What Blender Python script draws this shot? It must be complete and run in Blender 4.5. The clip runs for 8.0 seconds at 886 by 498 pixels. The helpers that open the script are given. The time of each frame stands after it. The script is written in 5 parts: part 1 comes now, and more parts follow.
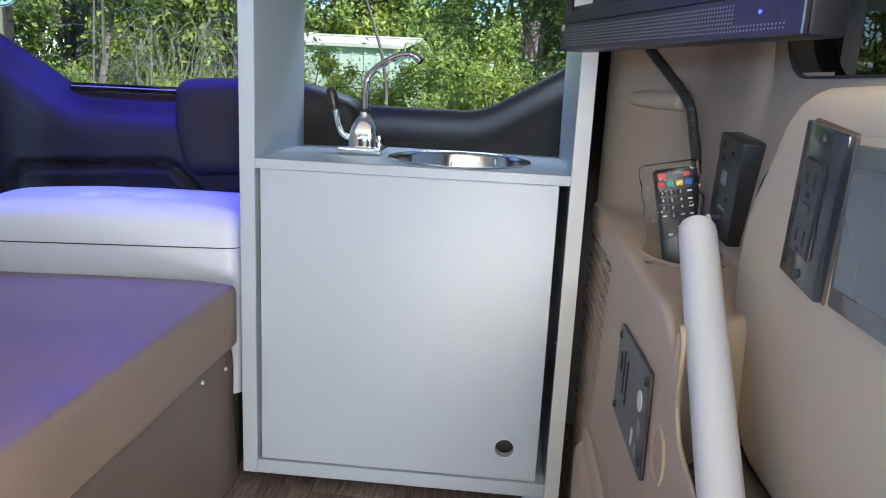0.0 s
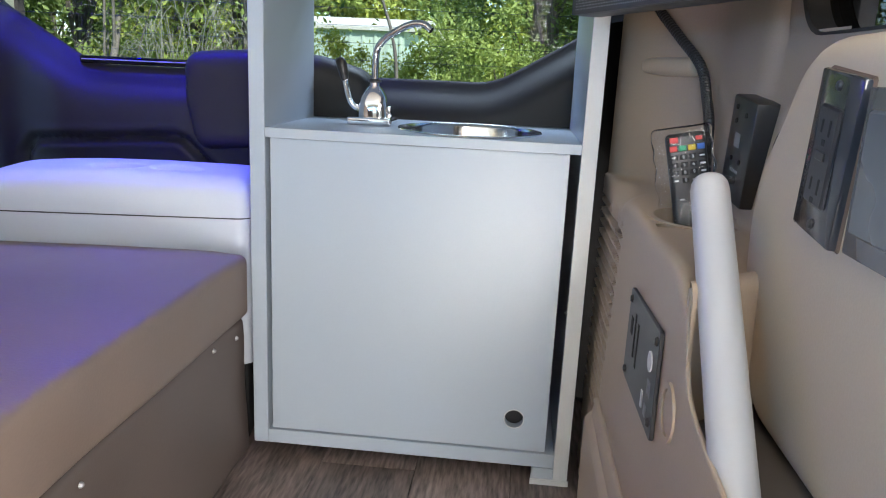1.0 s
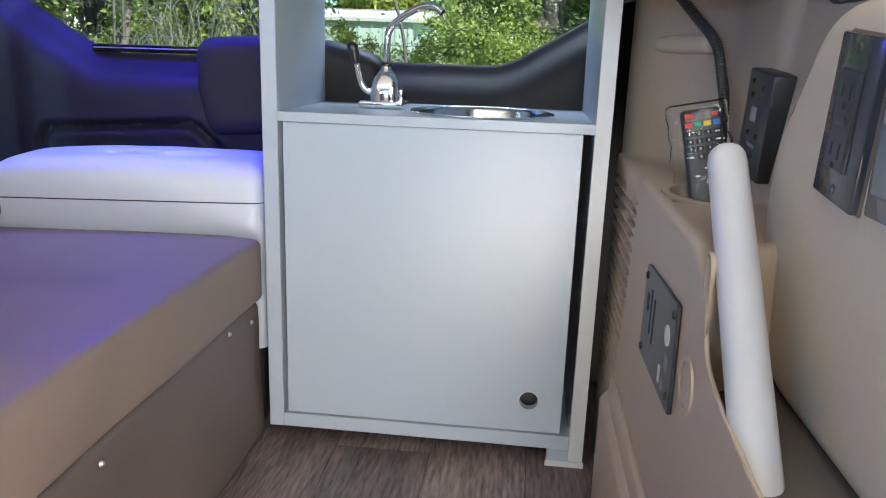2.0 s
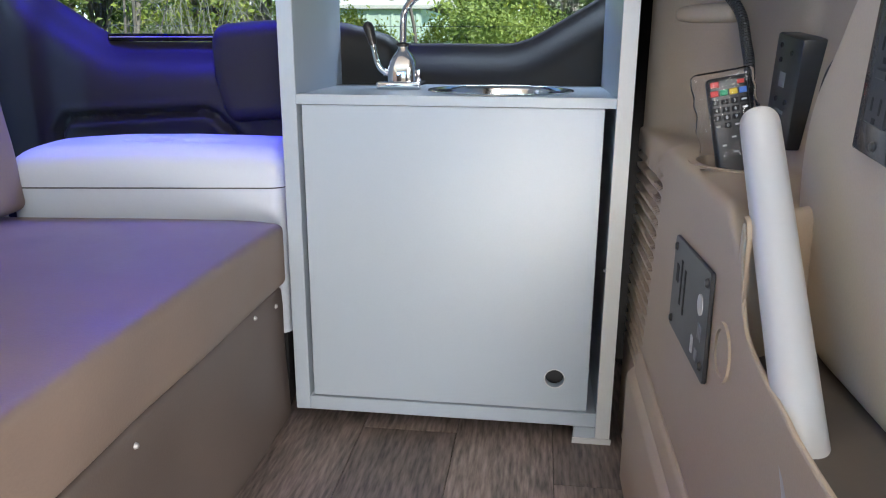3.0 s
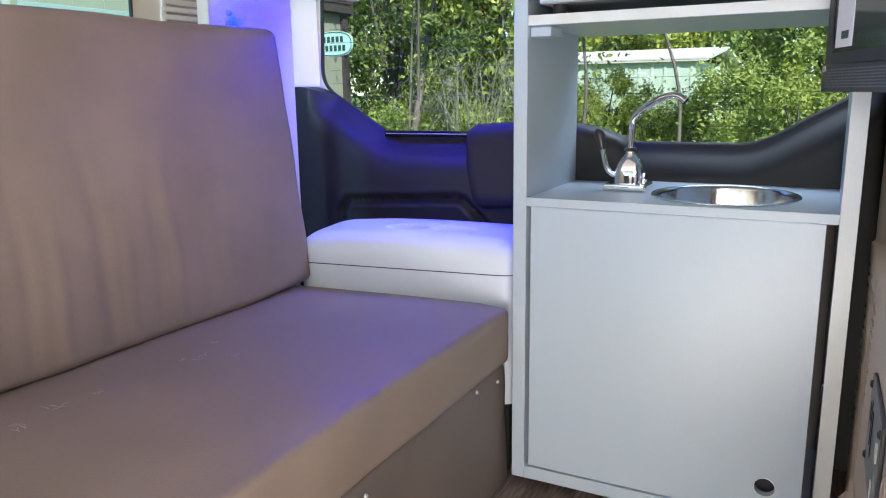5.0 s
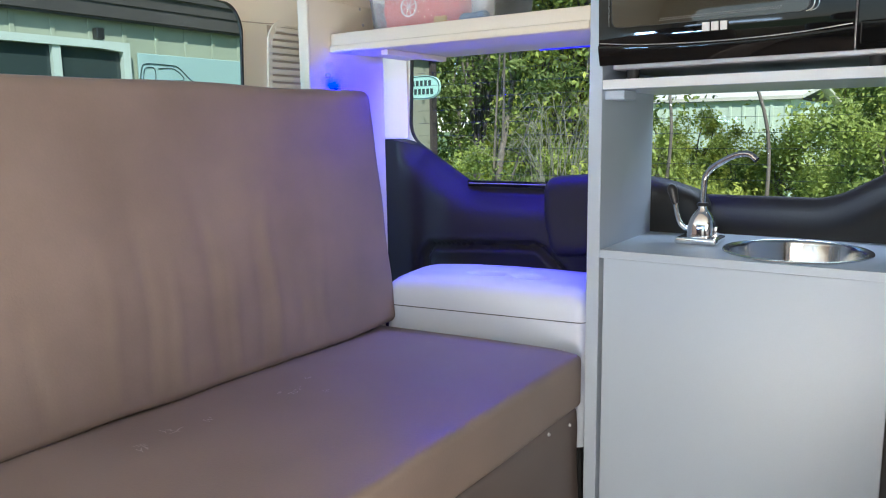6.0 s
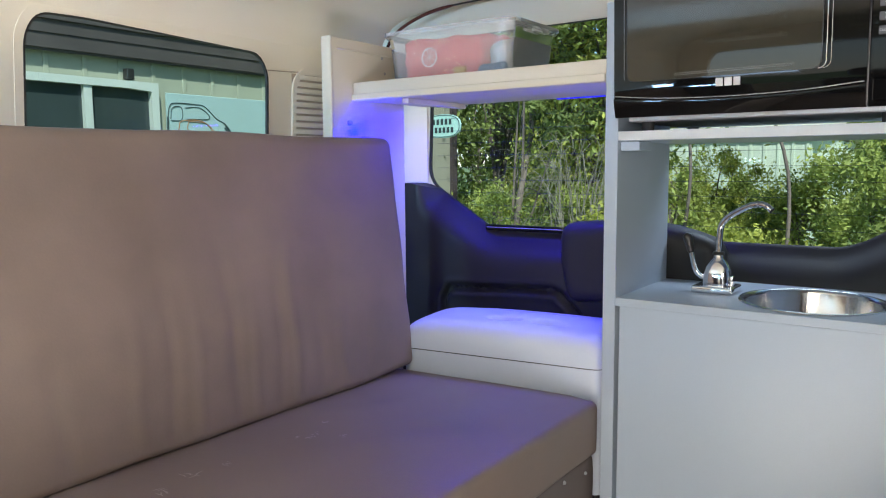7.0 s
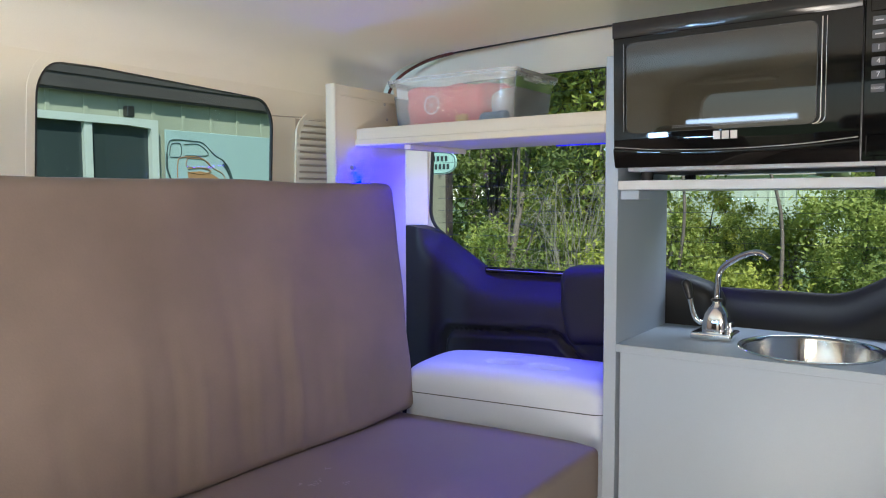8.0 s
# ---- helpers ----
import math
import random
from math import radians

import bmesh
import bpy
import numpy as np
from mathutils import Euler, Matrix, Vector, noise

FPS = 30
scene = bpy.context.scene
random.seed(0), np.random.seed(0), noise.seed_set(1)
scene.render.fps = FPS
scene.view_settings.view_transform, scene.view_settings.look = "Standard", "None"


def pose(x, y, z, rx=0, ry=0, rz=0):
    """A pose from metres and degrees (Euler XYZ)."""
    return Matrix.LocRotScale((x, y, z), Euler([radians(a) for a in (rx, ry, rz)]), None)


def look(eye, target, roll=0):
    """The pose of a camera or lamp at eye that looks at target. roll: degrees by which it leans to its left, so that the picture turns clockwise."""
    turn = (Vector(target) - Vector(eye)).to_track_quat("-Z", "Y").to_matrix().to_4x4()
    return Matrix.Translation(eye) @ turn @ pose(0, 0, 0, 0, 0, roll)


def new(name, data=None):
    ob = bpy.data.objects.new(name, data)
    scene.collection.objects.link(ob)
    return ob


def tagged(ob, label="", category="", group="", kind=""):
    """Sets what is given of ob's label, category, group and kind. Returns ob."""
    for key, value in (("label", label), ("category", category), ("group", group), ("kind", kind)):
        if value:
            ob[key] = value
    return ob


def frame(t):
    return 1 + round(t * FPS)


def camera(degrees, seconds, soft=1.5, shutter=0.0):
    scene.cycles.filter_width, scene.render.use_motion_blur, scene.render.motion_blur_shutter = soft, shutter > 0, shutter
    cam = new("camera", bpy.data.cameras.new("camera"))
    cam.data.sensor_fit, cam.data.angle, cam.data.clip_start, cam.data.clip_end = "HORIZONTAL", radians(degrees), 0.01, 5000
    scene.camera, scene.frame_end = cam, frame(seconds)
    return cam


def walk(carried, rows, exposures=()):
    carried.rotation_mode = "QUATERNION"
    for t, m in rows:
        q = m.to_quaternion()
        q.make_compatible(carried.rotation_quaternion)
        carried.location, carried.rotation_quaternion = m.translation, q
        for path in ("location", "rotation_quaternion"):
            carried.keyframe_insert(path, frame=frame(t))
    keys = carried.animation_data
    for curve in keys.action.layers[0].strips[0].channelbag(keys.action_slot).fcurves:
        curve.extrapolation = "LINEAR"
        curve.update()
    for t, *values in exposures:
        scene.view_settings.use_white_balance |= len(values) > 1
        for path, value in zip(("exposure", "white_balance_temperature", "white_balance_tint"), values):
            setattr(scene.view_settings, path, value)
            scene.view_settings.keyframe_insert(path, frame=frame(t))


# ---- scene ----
cam = camera(61.7, 8.0, 1.1)
PATH = [
    (0, (0.154, -0.001, 0.724), (-0.001, 1.943, 0.282), 2.8),
    (0.5, (0.152, -0.004, 0.713), (-0.007, 1.935, 0.251), 2.8),
    (1, (0.156, -0.004, 0.699), (-0.024, 1.929, 0.217), 2.7),
    (1.5, (0.157, -0.006, 0.692), (-0.035, 1.924, 0.205), 2.6),
    (3, (0.137, -0.009, 0.67), (-0.103, 1.902, 0.132), 0.3),
    (3.5, (0.143, -0.005, 0.683), (-0.128, 1.903, 0.148), -0.7),
    (4, (0.157, -0.019, 0.699), (-0.289, 1.864, 0.193), -2.1),
    (4.5, (0.199, -0.047, 0.739), (-0.49, 1.778, 0.299), -1.7),
    (5, (0.238, -0.093, 0.778), (-0.672, 1.639, 0.364), -0.8),
    (5.2, (0.252, -0.111, 0.791), (-0.719, 1.591, 0.392), -0.8),
    (6.3, (0.303, -0.17, 0.827), (-0.835, 1.451, 0.545), -0.6),
    (6.5, (0.308, -0.17, 0.833), (-0.842, 1.446, 0.573), -0.4),
    (7, (0.306, -0.178, 0.846), (-0.854, 1.436, 0.621), -0.5),
    (7.5, (0.302, -0.191, 0.86), (-0.859, 1.43, 0.699), -0.4),
    (8, (0.301, -0.202, 0.874), (-0.849, 1.429, 0.737), -0.2),
]
walk(cam, [(t, look(eye, target, roll)) for t, eye, target, roll in PATH],
     exposures=[(0, 0.82, 5450, 13), (4.0, 0.80, 5450, 13), (5.0, 0.85, 5550, 13), (6.3, 0.60, 5550, 12), (8, 0.38, 5700, 12)])

# ---- world, sun, large lights ----
SUN_EL, SUN_AZ = 50.0, 132.0   # degrees; azimuth clockwise from +y
world = bpy.data.worlds.new("sky")
scene.world = world
world.use_nodes = True
wn = world.node_tree
sky = wn.nodes.new("ShaderNodeTexSky")
sky.sky_type, sky.sun_disc = "NISHITA", False
sky.dust_density, sky.ozone_density = 0.2, 3.0
sky.sun_elevation, sky.sun_rotation = radians(SUN_EL), radians(SUN_AZ)
wn.nodes["Background"].inputs["Strength"].default_value = 0.15
wn.links.new(sky.outputs[0], wn.nodes["Background"].inputs["Color"])


def lamp(name, kind, energy, m, color=(1, 1, 1), size=0.1, size_y=None, spread=180):
    data = bpy.data.lights.new(name, kind)
    data.energy, data.color = energy, color
    if kind == "AREA":
        data.shape, data.size, data.size_y, data.spread = "RECTANGLE", size, size_y or size, radians(spread)
    elif kind == "SPOT":
        data.shadow_soft_size, data.spot_size, data.spot_blend = size, radians(150), 0.4
    elif kind == "POINT":
        data.shadow_soft_size = size
    ob = new(name, data)
    ob.matrix_world = m
    return ob


sun = lamp("sun", "SUN", 5.0, look((0, 0, 0), (-math.sin(radians(SUN_AZ)) * math.cos(radians(SUN_EL)),
           -math.cos(radians(SUN_AZ)) * math.cos(radians(SUN_EL)), -math.sin(radians(SUN_EL)))), (1.0, 0.95, 0.87))
sun.data.angle = radians(0.53)
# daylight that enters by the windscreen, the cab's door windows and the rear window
lamp("windscreen_daylight", "AREA", 0.5, look((-0.72, -1.80, 1.03), (-0.25, 0.4, 1.0)), (0.62, 0.82, 1.0), 0.56, 0.026)
lamp("left_door_window_daylight", "AREA", 35, look((-1.09, -1.25, 0.82), (0.10, 1.2, 0.45)), (0.44, 0.73, 1.0), 0.75, 0.30, 120)
lamp("right_door_window_daylight", "AREA", 15, look((0.42, -1.10, 0.90), (-0.75, 0.05, 0.65)), (1.0, 0.84, 0.64), 0.80, 0.34)
lamp("side_window_daylight", "AREA", 4.5, look((0.430, 0.10, 0.94), (-0.5, 0.75, 0.72)), (1.0, 0.88, 0.72), 0.7, 0.24)
# extra lamp narrowed and aimed to lay a warm glow on the cabinet door
lamp("side_window_beam", "AREA", 0.13, look((0.425, 0.28, 0.93), (0.175, 1.184, 0.41)), (1.0, 0.80, 0.54), 0.32, 0.18, 22)
# warm low fill lamp added by the closed side wall to brighten bench and ceiling
lamp("low_side_fill", "AREA", 20, look((0.41, -0.34, 0.22), (-0.6, 0.45, 0.62)), (1.0, 0.85, 0.66), 0.52, 0.36)
lamp("rear_window_daylight", "AREA", 7, look((0.02, 1.98, 1.50), (0.0, 1.33, 0.59)), (0.88, 0.96, 1.0), 0.55, 0.45)
# blue light strips below the shelf and behind the backrest
lamp("shelf_led", "AREA", 2.7, look((-0.60, 1.425, 0.985), (-0.60, 1.24, 0.0)), (0.05, 0.02, 1.0), 0.60, 0.02)
lamp("panel_led", "POINT", 0.75, pose(-0.902, 1.170, 0.928), (0.0, 0.0, 1.0), 0.004)


# ---- materials ----
def mat(name, color, rough=0.5, metal=0.0, grain=60.0, vary=0.08, bump=0.05, blotch=3.0, stretch=(1, 1, 1), coat=0.0, spec=0.5, rvary=0.08, sheen=0.0, fw=1.0):
    m = bpy.data.materials.new(name)
    m.use_nodes = True
    nt = m.node_tree
    b = nt.nodes["Principled BSDF"]
    tc = nt.nodes.new("ShaderNodeTexCoord")
    mp = nt.nodes.new("ShaderNodeMapping")
    mp.inputs["Scale"].default_value = stretch
    nt.links.new(tc.outputs["Object"], mp.inputs[0])
    fine, wide = nt.nodes.new("ShaderNodeTexNoise"), nt.nodes.new("ShaderNodeTexNoise")
    for n, s, d in ((fine, grain, 6), (wide, blotch, 4)):
        n.inputs["Scale"].default_value, n.inputs["Detail"].default_value = s, d
        nt.links.new(mp.outputs[0], n.inputs["Vector"])
    add = nt.nodes.new("ShaderNodeMath")
    add.operation = "ADD"
    wgt = nt.nodes.new("ShaderNodeMath")
    wgt.operation = "MULTIPLY"
    wgt.inputs[1].default_value = fw
    nt.links.new(fine.outputs[0], wgt.inputs[0])
    nt.links.new(wgt.outputs[0], add.inputs[0])
    nt.links.new(wide.outputs[0], add.inputs[1])
    ramp = nt.nodes.new("ShaderNodeMapRange")
    ramp.inputs["From Min"].default_value, ramp.inputs["From Max"].default_value = 0.5 * (1 + fw) - 0.4, 0.5 * (1 + fw) + 0.4
    ramp.inputs["To Min"].default_value, ramp.inputs["To Max"].default_value = 1 - vary, 1 + vary
    nt.links.new(add.outputs[0], ramp.inputs["Value"])
    mul = nt.nodes.new("ShaderNodeVectorMath")
    mul.operation = "SCALE"
    mul.inputs[0].default_value = color[:3]
    nt.links.new(ramp.outputs[0], mul.inputs["Scale"])
    nt.links.new(mul.outputs[0], b.inputs["Base Color"])
    r2 = nt.nodes.new("ShaderNodeMapRange")
    r2.inputs["From Min"].default_value, r2.inputs["From Max"].default_value = 0.3, 0.7
    r2.inputs["To Min"].default_value, r2.inputs["To Max"].default_value = max(rough - rvary, 0.02), min(rough + rvary, 1)
    nt.links.new(wide.outputs[0], r2.inputs["Value"])
    nt.links.new(r2.outputs[0], b.inputs["Roughness"])
    b.inputs["Metallic"].default_value = metal
    b.inputs["Coat Weight"].default_value = coat
    b.inputs["Specular IOR Level"].default_value = spec
    b.inputs["Sheen Weight"].default_value = sheen
    if bump:
        bp = nt.nodes.new("ShaderNodeBump")
        bp.inputs["Strength"].default_value, bp.inputs["Distance"].default_value = bump, 0.002
        nt.links.new(fine.outputs[0], bp.inputs["Height"])
        nt.links.new(bp.outputs[0], b.inputs["Normal"])
    return m


def glow(name, color, strength):
    m = bpy.data.materials.new(name)
    m.use_nodes = True
    b = m.node_tree.nodes["Principled BSDF"]
    b.inputs["Base Color"].default_value = (*color, 1)
    b.inputs["Emission Color"].default_value = (*color, 1)
    b.inputs["Emission Strength"].default_value = strength
    return m


def pane(name, tint, gloss=0.08, rough=0.0, milk=0.0):
    m = bpy.data.materials.new(name)
    m.use_nodes = True
    nt = m.node_tree
    nt.nodes.remove(nt.nodes["Principled BSDF"])
    t, g, mix, f = (nt.nodes.new("ShaderNode" + k) for k in ("BsdfTransparent", "BsdfGlossy", "MixShader", "Fresnel"))
    t.inputs[0].default_value = (*tint, 1)
    g.inputs["Roughness"].default_value = rough
    g.inputs["Color"].default_value = (1, 1, 1, 1)
    f.inputs["IOR"].default_value = 1.3 + gloss
    nt.links.new(f.outputs[0], mix.inputs[0])
    body = t
    if milk:
        dif, body = nt.nodes.new("ShaderNodeBsdfDiffuse"), nt.nodes.new("ShaderNodeMixShader")
        dif.inputs[0].default_value = (0.85, 0.86, 0.86, 1)
        body.inputs[0].default_value = milk
        nt.links.new(t.outputs[0], body.inputs[1])
        nt.links.new(dif.outputs[0], body.inputs[2])
    nt.links.new(body.outputs[0], mix.inputs[1])
    nt.links.new(g.outputs[0], mix.inputs[2])
    nt.links.new(mix.outputs[0], nt.nodes["Material Output"].inputs[0])
    return m


def leaf_mat(name, c1, c2):
    """Foliage whose colour drifts from clump to clump, painting lit clumps and dark gaps, and a little from leaf to
    leaf.
    """
    m = bpy.data.materials.new(name)
    m.use_nodes = True
    nt = m.node_tree
    b = nt.nodes["Principled BSDF"]
    geo, tc, nz = (nt.nodes.new("ShaderNode" + k) for k in ("NewGeometry", "TexCoord", "TexNoise"))
    nz.inputs["Scale"].default_value, nz.inputs["Detail"].default_value = 2.6, 3
    nt.links.new(tc.outputs["Object"], nz.inputs["Vector"])
    mr = nt.nodes.new("ShaderNodeMapRange")
    mr.inputs["From Min"].default_value, mr.inputs["From Max"].default_value = 0.38, 0.62
    nt.links.new(nz.outputs[0], mr.inputs["Value"])
    fac = nt.nodes.new("ShaderNodeMix")
    fac.inputs["Factor"].default_value = 0.35
    nt.links.new(mr.outputs[0], fac.inputs["A"])
    nt.links.new(geo.outputs["Random Per Island"], fac.inputs["B"])
    ramp = nt.nodes.new("ShaderNodeMix")
    ramp.data_type = "RGBA"
    ramp.inputs["A"].default_value, ramp.inputs["B"].default_value = (*c1, 1), (*c2, 1)
    nt.links.new(fac.outputs["Result"], ramp.inputs["Factor"])
    nt.links.new(ramp.outputs["Result"], b.inputs["Base Color"])
    b.inputs["Roughness"].default_value = 0.55
    b.inputs["Specular IOR Level"].default_value = 0.3
    tr = nt.nodes.new("ShaderNodeBsdfTranslucent")
    nt.links.new(ramp.outputs["Result"], tr.inputs["Color"])
    mix = nt.nodes.new("ShaderNodeMixShader")
    mix.inputs[0].default_value = 0.40
    nt.links.new(b.outputs[0], mix.inputs[1])
    nt.links.new(tr.outputs[0], mix.inputs[2])
    nt.links.new(mix.outputs[0], nt.nodes["Material Output"].inputs[0])
    return m


def plank_mat():
    m = mat("vinyl_plank", (0.190, 0.150, 0.130), 0.42, grain=48, vary=0.75, bump=0.14, blotch=9, stretch=(3.4, 0.42, 1), fw=1.5)
    nt = m.node_tree
    info, hsv = nt.nodes.new("ShaderNodeObjectInfo"), nt.nodes.new("ShaderNodeHueSaturation")
    b = nt.nodes["Principled BSDF"]
    link = b.inputs["Base Color"].links[0]
    nt.links.new(link.from_socket, hsv.inputs["Color"])
    mr = nt.nodes.new("ShaderNodeMapRange")
    mr.inputs["To Min"].default_value, mr.inputs["To Max"].default_value = 0.72, 1.3
    nt.links.new(info.outputs["Random"], mr.inputs["Value"])
    nt.links.new(mr.outputs[0], hsv.inputs["Value"])
    nt.links.new(hsv.outputs[0], b.inputs["Base Color"])
    return m


M_LAM = mat("grey_laminate", (0.385, 0.445, 0.515), 0.33, grain=300, vary=0.02, bump=0.02, blotch=4, rvary=0.02)
M_LAMEDGE = mat("laminate_edge", (0.58, 0.60, 0.60), 0.42, grain=300, vary=0.03, bump=0.02)
M_VINYL = mat("taupe_vinyl", (0.196, 0.152, 0.125), 0.46, grain=260, vary=0.24, bump=0.12, blotch=7, rvary=0.1, fw=0.14)
M_BASE = mat("base_fabric", (0.118, 0.096, 0.083), 0.5, grain=320, vary=0.42, bump=0.10, blotch=4, fw=0.12)
M_WHITE = mat("white_plastic", (0.56, 0.61, 0.68), 0.42, grain=250, vary=0.02, bump=0.02, rvary=0.0)
M_POLE = mat("white_tube_paint", (0.40, 0.405, 0.41), 0.33, grain=200, vary=0.02, bump=0.02)
M_DARK = mat("charcoal_plastic", (0.020, 0.0195, 0.018), 0.52, grain=420, vary=0.12, bump=0.12, spec=0.3)
M_HEAD = mat("headliner_cloth", (0.82, 0.75, 0.60), 0.85, grain=500, vary=0.05, bump=0.08, blotch=2.5)
M_WALLT = mat("taupe_trim_plastic", (0.385, 0.31, 0.228), 0.5, grain=420, vary=0.06, bump=0.10)
M_CREAM = mat("cream_trim_plastic", (0.465, 0.39, 0.29), 0.5, grain=420, vary=0.05, bump=0.08)
M_PANEL = mat("cream_board", (0.64, 0.59, 0.48), 0.5, grain=300, vary=0.03, bump=0.03)
M_BLACK = mat("black_plastic", (0.022, 0.021, 0.020), 0.35, grain=350, vary=0.1, bump=0.05)
M_BLACKM = mat("black_matte", (0.012, 0.012, 0.012), 0.75, grain=350, vary=0.1, bump=0.05)
M_GLOSSB = mat("black_gloss", (0.004, 0.004, 0.004), 0.03, grain=90, vary=0.05, bump=0.0, rvary=0.01, spec=0.35)
M_SLATE = mat("slate_plate", (0.019, 0.020, 0.023), 0.4, grain=400, vary=0.08, bump=0.06)
M_TVBEZ = mat("tv_bezel", (0.020, 0.019, 0.023), 0.38, grain=300, vary=0.06, bump=0.03)
M_SCREEN = mat("tv_screen", (0.012, 0.012, 0.014), 0.12, grain=60, vary=0.05, bump=0.0, rvary=0.03)
M_CHROME = mat("chrome", (0.82, 0.82, 0.83), 0.07, 1.0, grain=80, vary=0.02, bump=0.0, rvary=0.02)
M_STEEL = mat("brushed_steel", (0.76, 0.75, 0.72), 0.17, 1.0, grain=42, vary=0.05, bump=0.35, stretch=(1, 1, 0.04), rvary=0.04)
M_GREYM = mat("grey_metal", (0.42, 0.42, 0.42), 0.45, 0.6, grain=200, vary=0.05, bump=0.03)
M_SEAL = mat("seal_rubber", (0.02, 0.017, 0.014), 0.55, grain=300, vary=0.1, bump=0.08)
M_REDLIT = mat("red_lit_seal", (0.10, 0.028, 0.018), 0.22, grain=60, vary=0.25, bump=0.0)
M_SUBFLOOR = mat("floor_joint", (0.035, 0.028, 0.024), 0.8)
M_PLANK = plank_mat()
M_INNER = mat("bare_board", (0.20, 0.19, 0.18), 0.7)
M_BODY = mat("van_outer_paint", (0.5, 0.5, 0.5), 0.35)
M_BIN = pane("clear_bin_plastic", (0.96, 0.97, 0.97), 0.02, 0.15, 0.18)
M_BAG = pane("clear_wrapper", (0.98, 0.98, 0.985), -0.06, 0.05, 0.006)
M_BINRIM = pane("frosted_bin_rim", (0.95, 0.96, 0.96), 0.0, 0.4, 0.22)
M_RED = mat("red_cloth", (0.70, 0.06, 0.045), 0.8, grain=240, vary=0.14, bump=0.3, blotch=14)
M_REDK = mat("red_print", (0.75, 0.62, 0.55), 0.7)
M_YEL = mat("yellow_card", (0.72, 0.42, 0.02), 0.6)
M_BLUE = mat("blue_cloth", (0.05, 0.16, 0.30), 0.8, grain=240, vary=0.14, bump=0.3)
M_GREYC = mat("grey_cloth", (0.50, 0.50, 0.51), 0.85, grain=240, vary=0.12, bump=0.3)
M_KRED, M_KGRN, M_KYEL, M_KBLU = (mat(n, c, 0.5, bump=0) for n, c in (("key_red", (0.62, 0.05, 0.04)), ("key_green", (0.03, 0.30, 0.12)), ("key_yellow", (0.75, 0.55, 0.02)), ("key_blue", (0.04, 0.14, 0.55))))
M_PRINT = mat("pale_print", (0.62, 0.62, 0.62), 0.6, bump=0)
M_PRINTD = mat("dim_print", (0.22, 0.23, 0.24), 0.6, bump=0)
M_DARKPRINT = mat("dark_print", (0.03, 0.05, 0.05), 0.6, bump=0)
M_RUST = mat("rust_print", (0.33, 0.17, 0.075), 0.6, bump=0)
M_KEY = mat("grey_key", (0.10, 0.10, 0.105), 0.5, bump=0)
M_LED = glow("blue_led", (0.03, 0.02, 0.8), 0.45)
M_LEDS = glow("status_led", (0.05, 0.05, 1.0), 3.0)
M_SIDING = mat("pale_green_siding", (0.30, 0.305, 0.225), 0.5, grain=20, vary=0.08, bump=0.05, blotch=0.8, stretch=(1, 1, 0.3))
M_SOFFIT = mat("dark_soffit", (0.058, 0.046, 0.042), 0.6, grain=15, vary=0.15)
M_FRAMEW = mat("white_window_frame", (0.46, 0.475, 0.425), 0.45, grain=30, vary=0.05)
M_BGLASS = mat("dark_window_glass", (0.035, 0.045, 0.045), 0.04, bump=0.0, rvary=0.01)
M_SIGN = mat("pale_teal_sign", (0.31, 0.40, 0.385), 0.5, grain=12, vary=0.04, bump=0)
M_STICK = mat("mint_sticker", (0.42, 0.66, 0.56), 0.5, grain=40, vary=0.04, bump=0)
M_BARN = mat("barn_metal", (0.55, 0.63, 0.47), 0.5, grain=4, vary=0.10, bump=0.0, blotch=0.4)
M_BARNROOF = mat("barn_roof", (0.62, 0.58, 0.47), 0.5, grain=4, vary=0.06, bump=0.0)
M_GRASS = mat("grass_ground", (0.10, 0.15, 0.035), 0.95, grain=9, vary=0.45, bump=0.5, blotch=0.6)
M_BARK = mat("bark", (0.15, 0.125, 0.095), 0.9, grain=18, vary=0.4, bump=0.6, stretch=(1, 1, 0.3))
M_DEAD = mat("dry_twig", (0.25, 0.23, 0.17), 0.9, grain=18, vary=0.3, bump=0.3)
M_LEAF = [leaf_mat("leaf_green", (0.09, 0.15, 0.035), (0.48, 0.54, 0.12)),
          leaf_mat("leaf_yellowgreen", (0.19, 0.25, 0.04), (0.66, 0.66, 0.12)),
          leaf_mat("leaf_dark", (0.05, 0.08, 0.025), (0.32, 0.39, 0.10))]
G_REAR = pane("privacy_glass", (0.94, 0.96, 0.92), -0.19)
G_SIDE = pane("tinted_side_glass", (0.90, 0.97, 0.89), -0.12)
G_DARK = pane("dark_side_glass", (0.20, 0.19, 0.16), 0.15)
M_MWGLASS = mat("microwave_glass", (0.026, 0.022, 0.014), 0.02, bump=0.0, rvary=0.008, spec=0.5)
M_MWGLASS.node_tree.nodes["Principled BSDF"].inputs["IOR"].default_value = 1.7


# ---- mesh helpers ----
ROOT = {}


def thing(name, loc, label, category, group="", kind=""):
    ob = new(name)
    ob.empty_display_size = 0.05
    ob.location = loc
    ROOT[ob] = Vector(loc)
    return tagged(ob, label, category, group, kind)


def smooth(bm, deg=35):
    for f in bm.faces:
        f.smooth = True
    for e in bm.edges:
        if len(e.link_faces) == 2 and e.calc_face_angle(0) > radians(deg):
            e.smooth = False


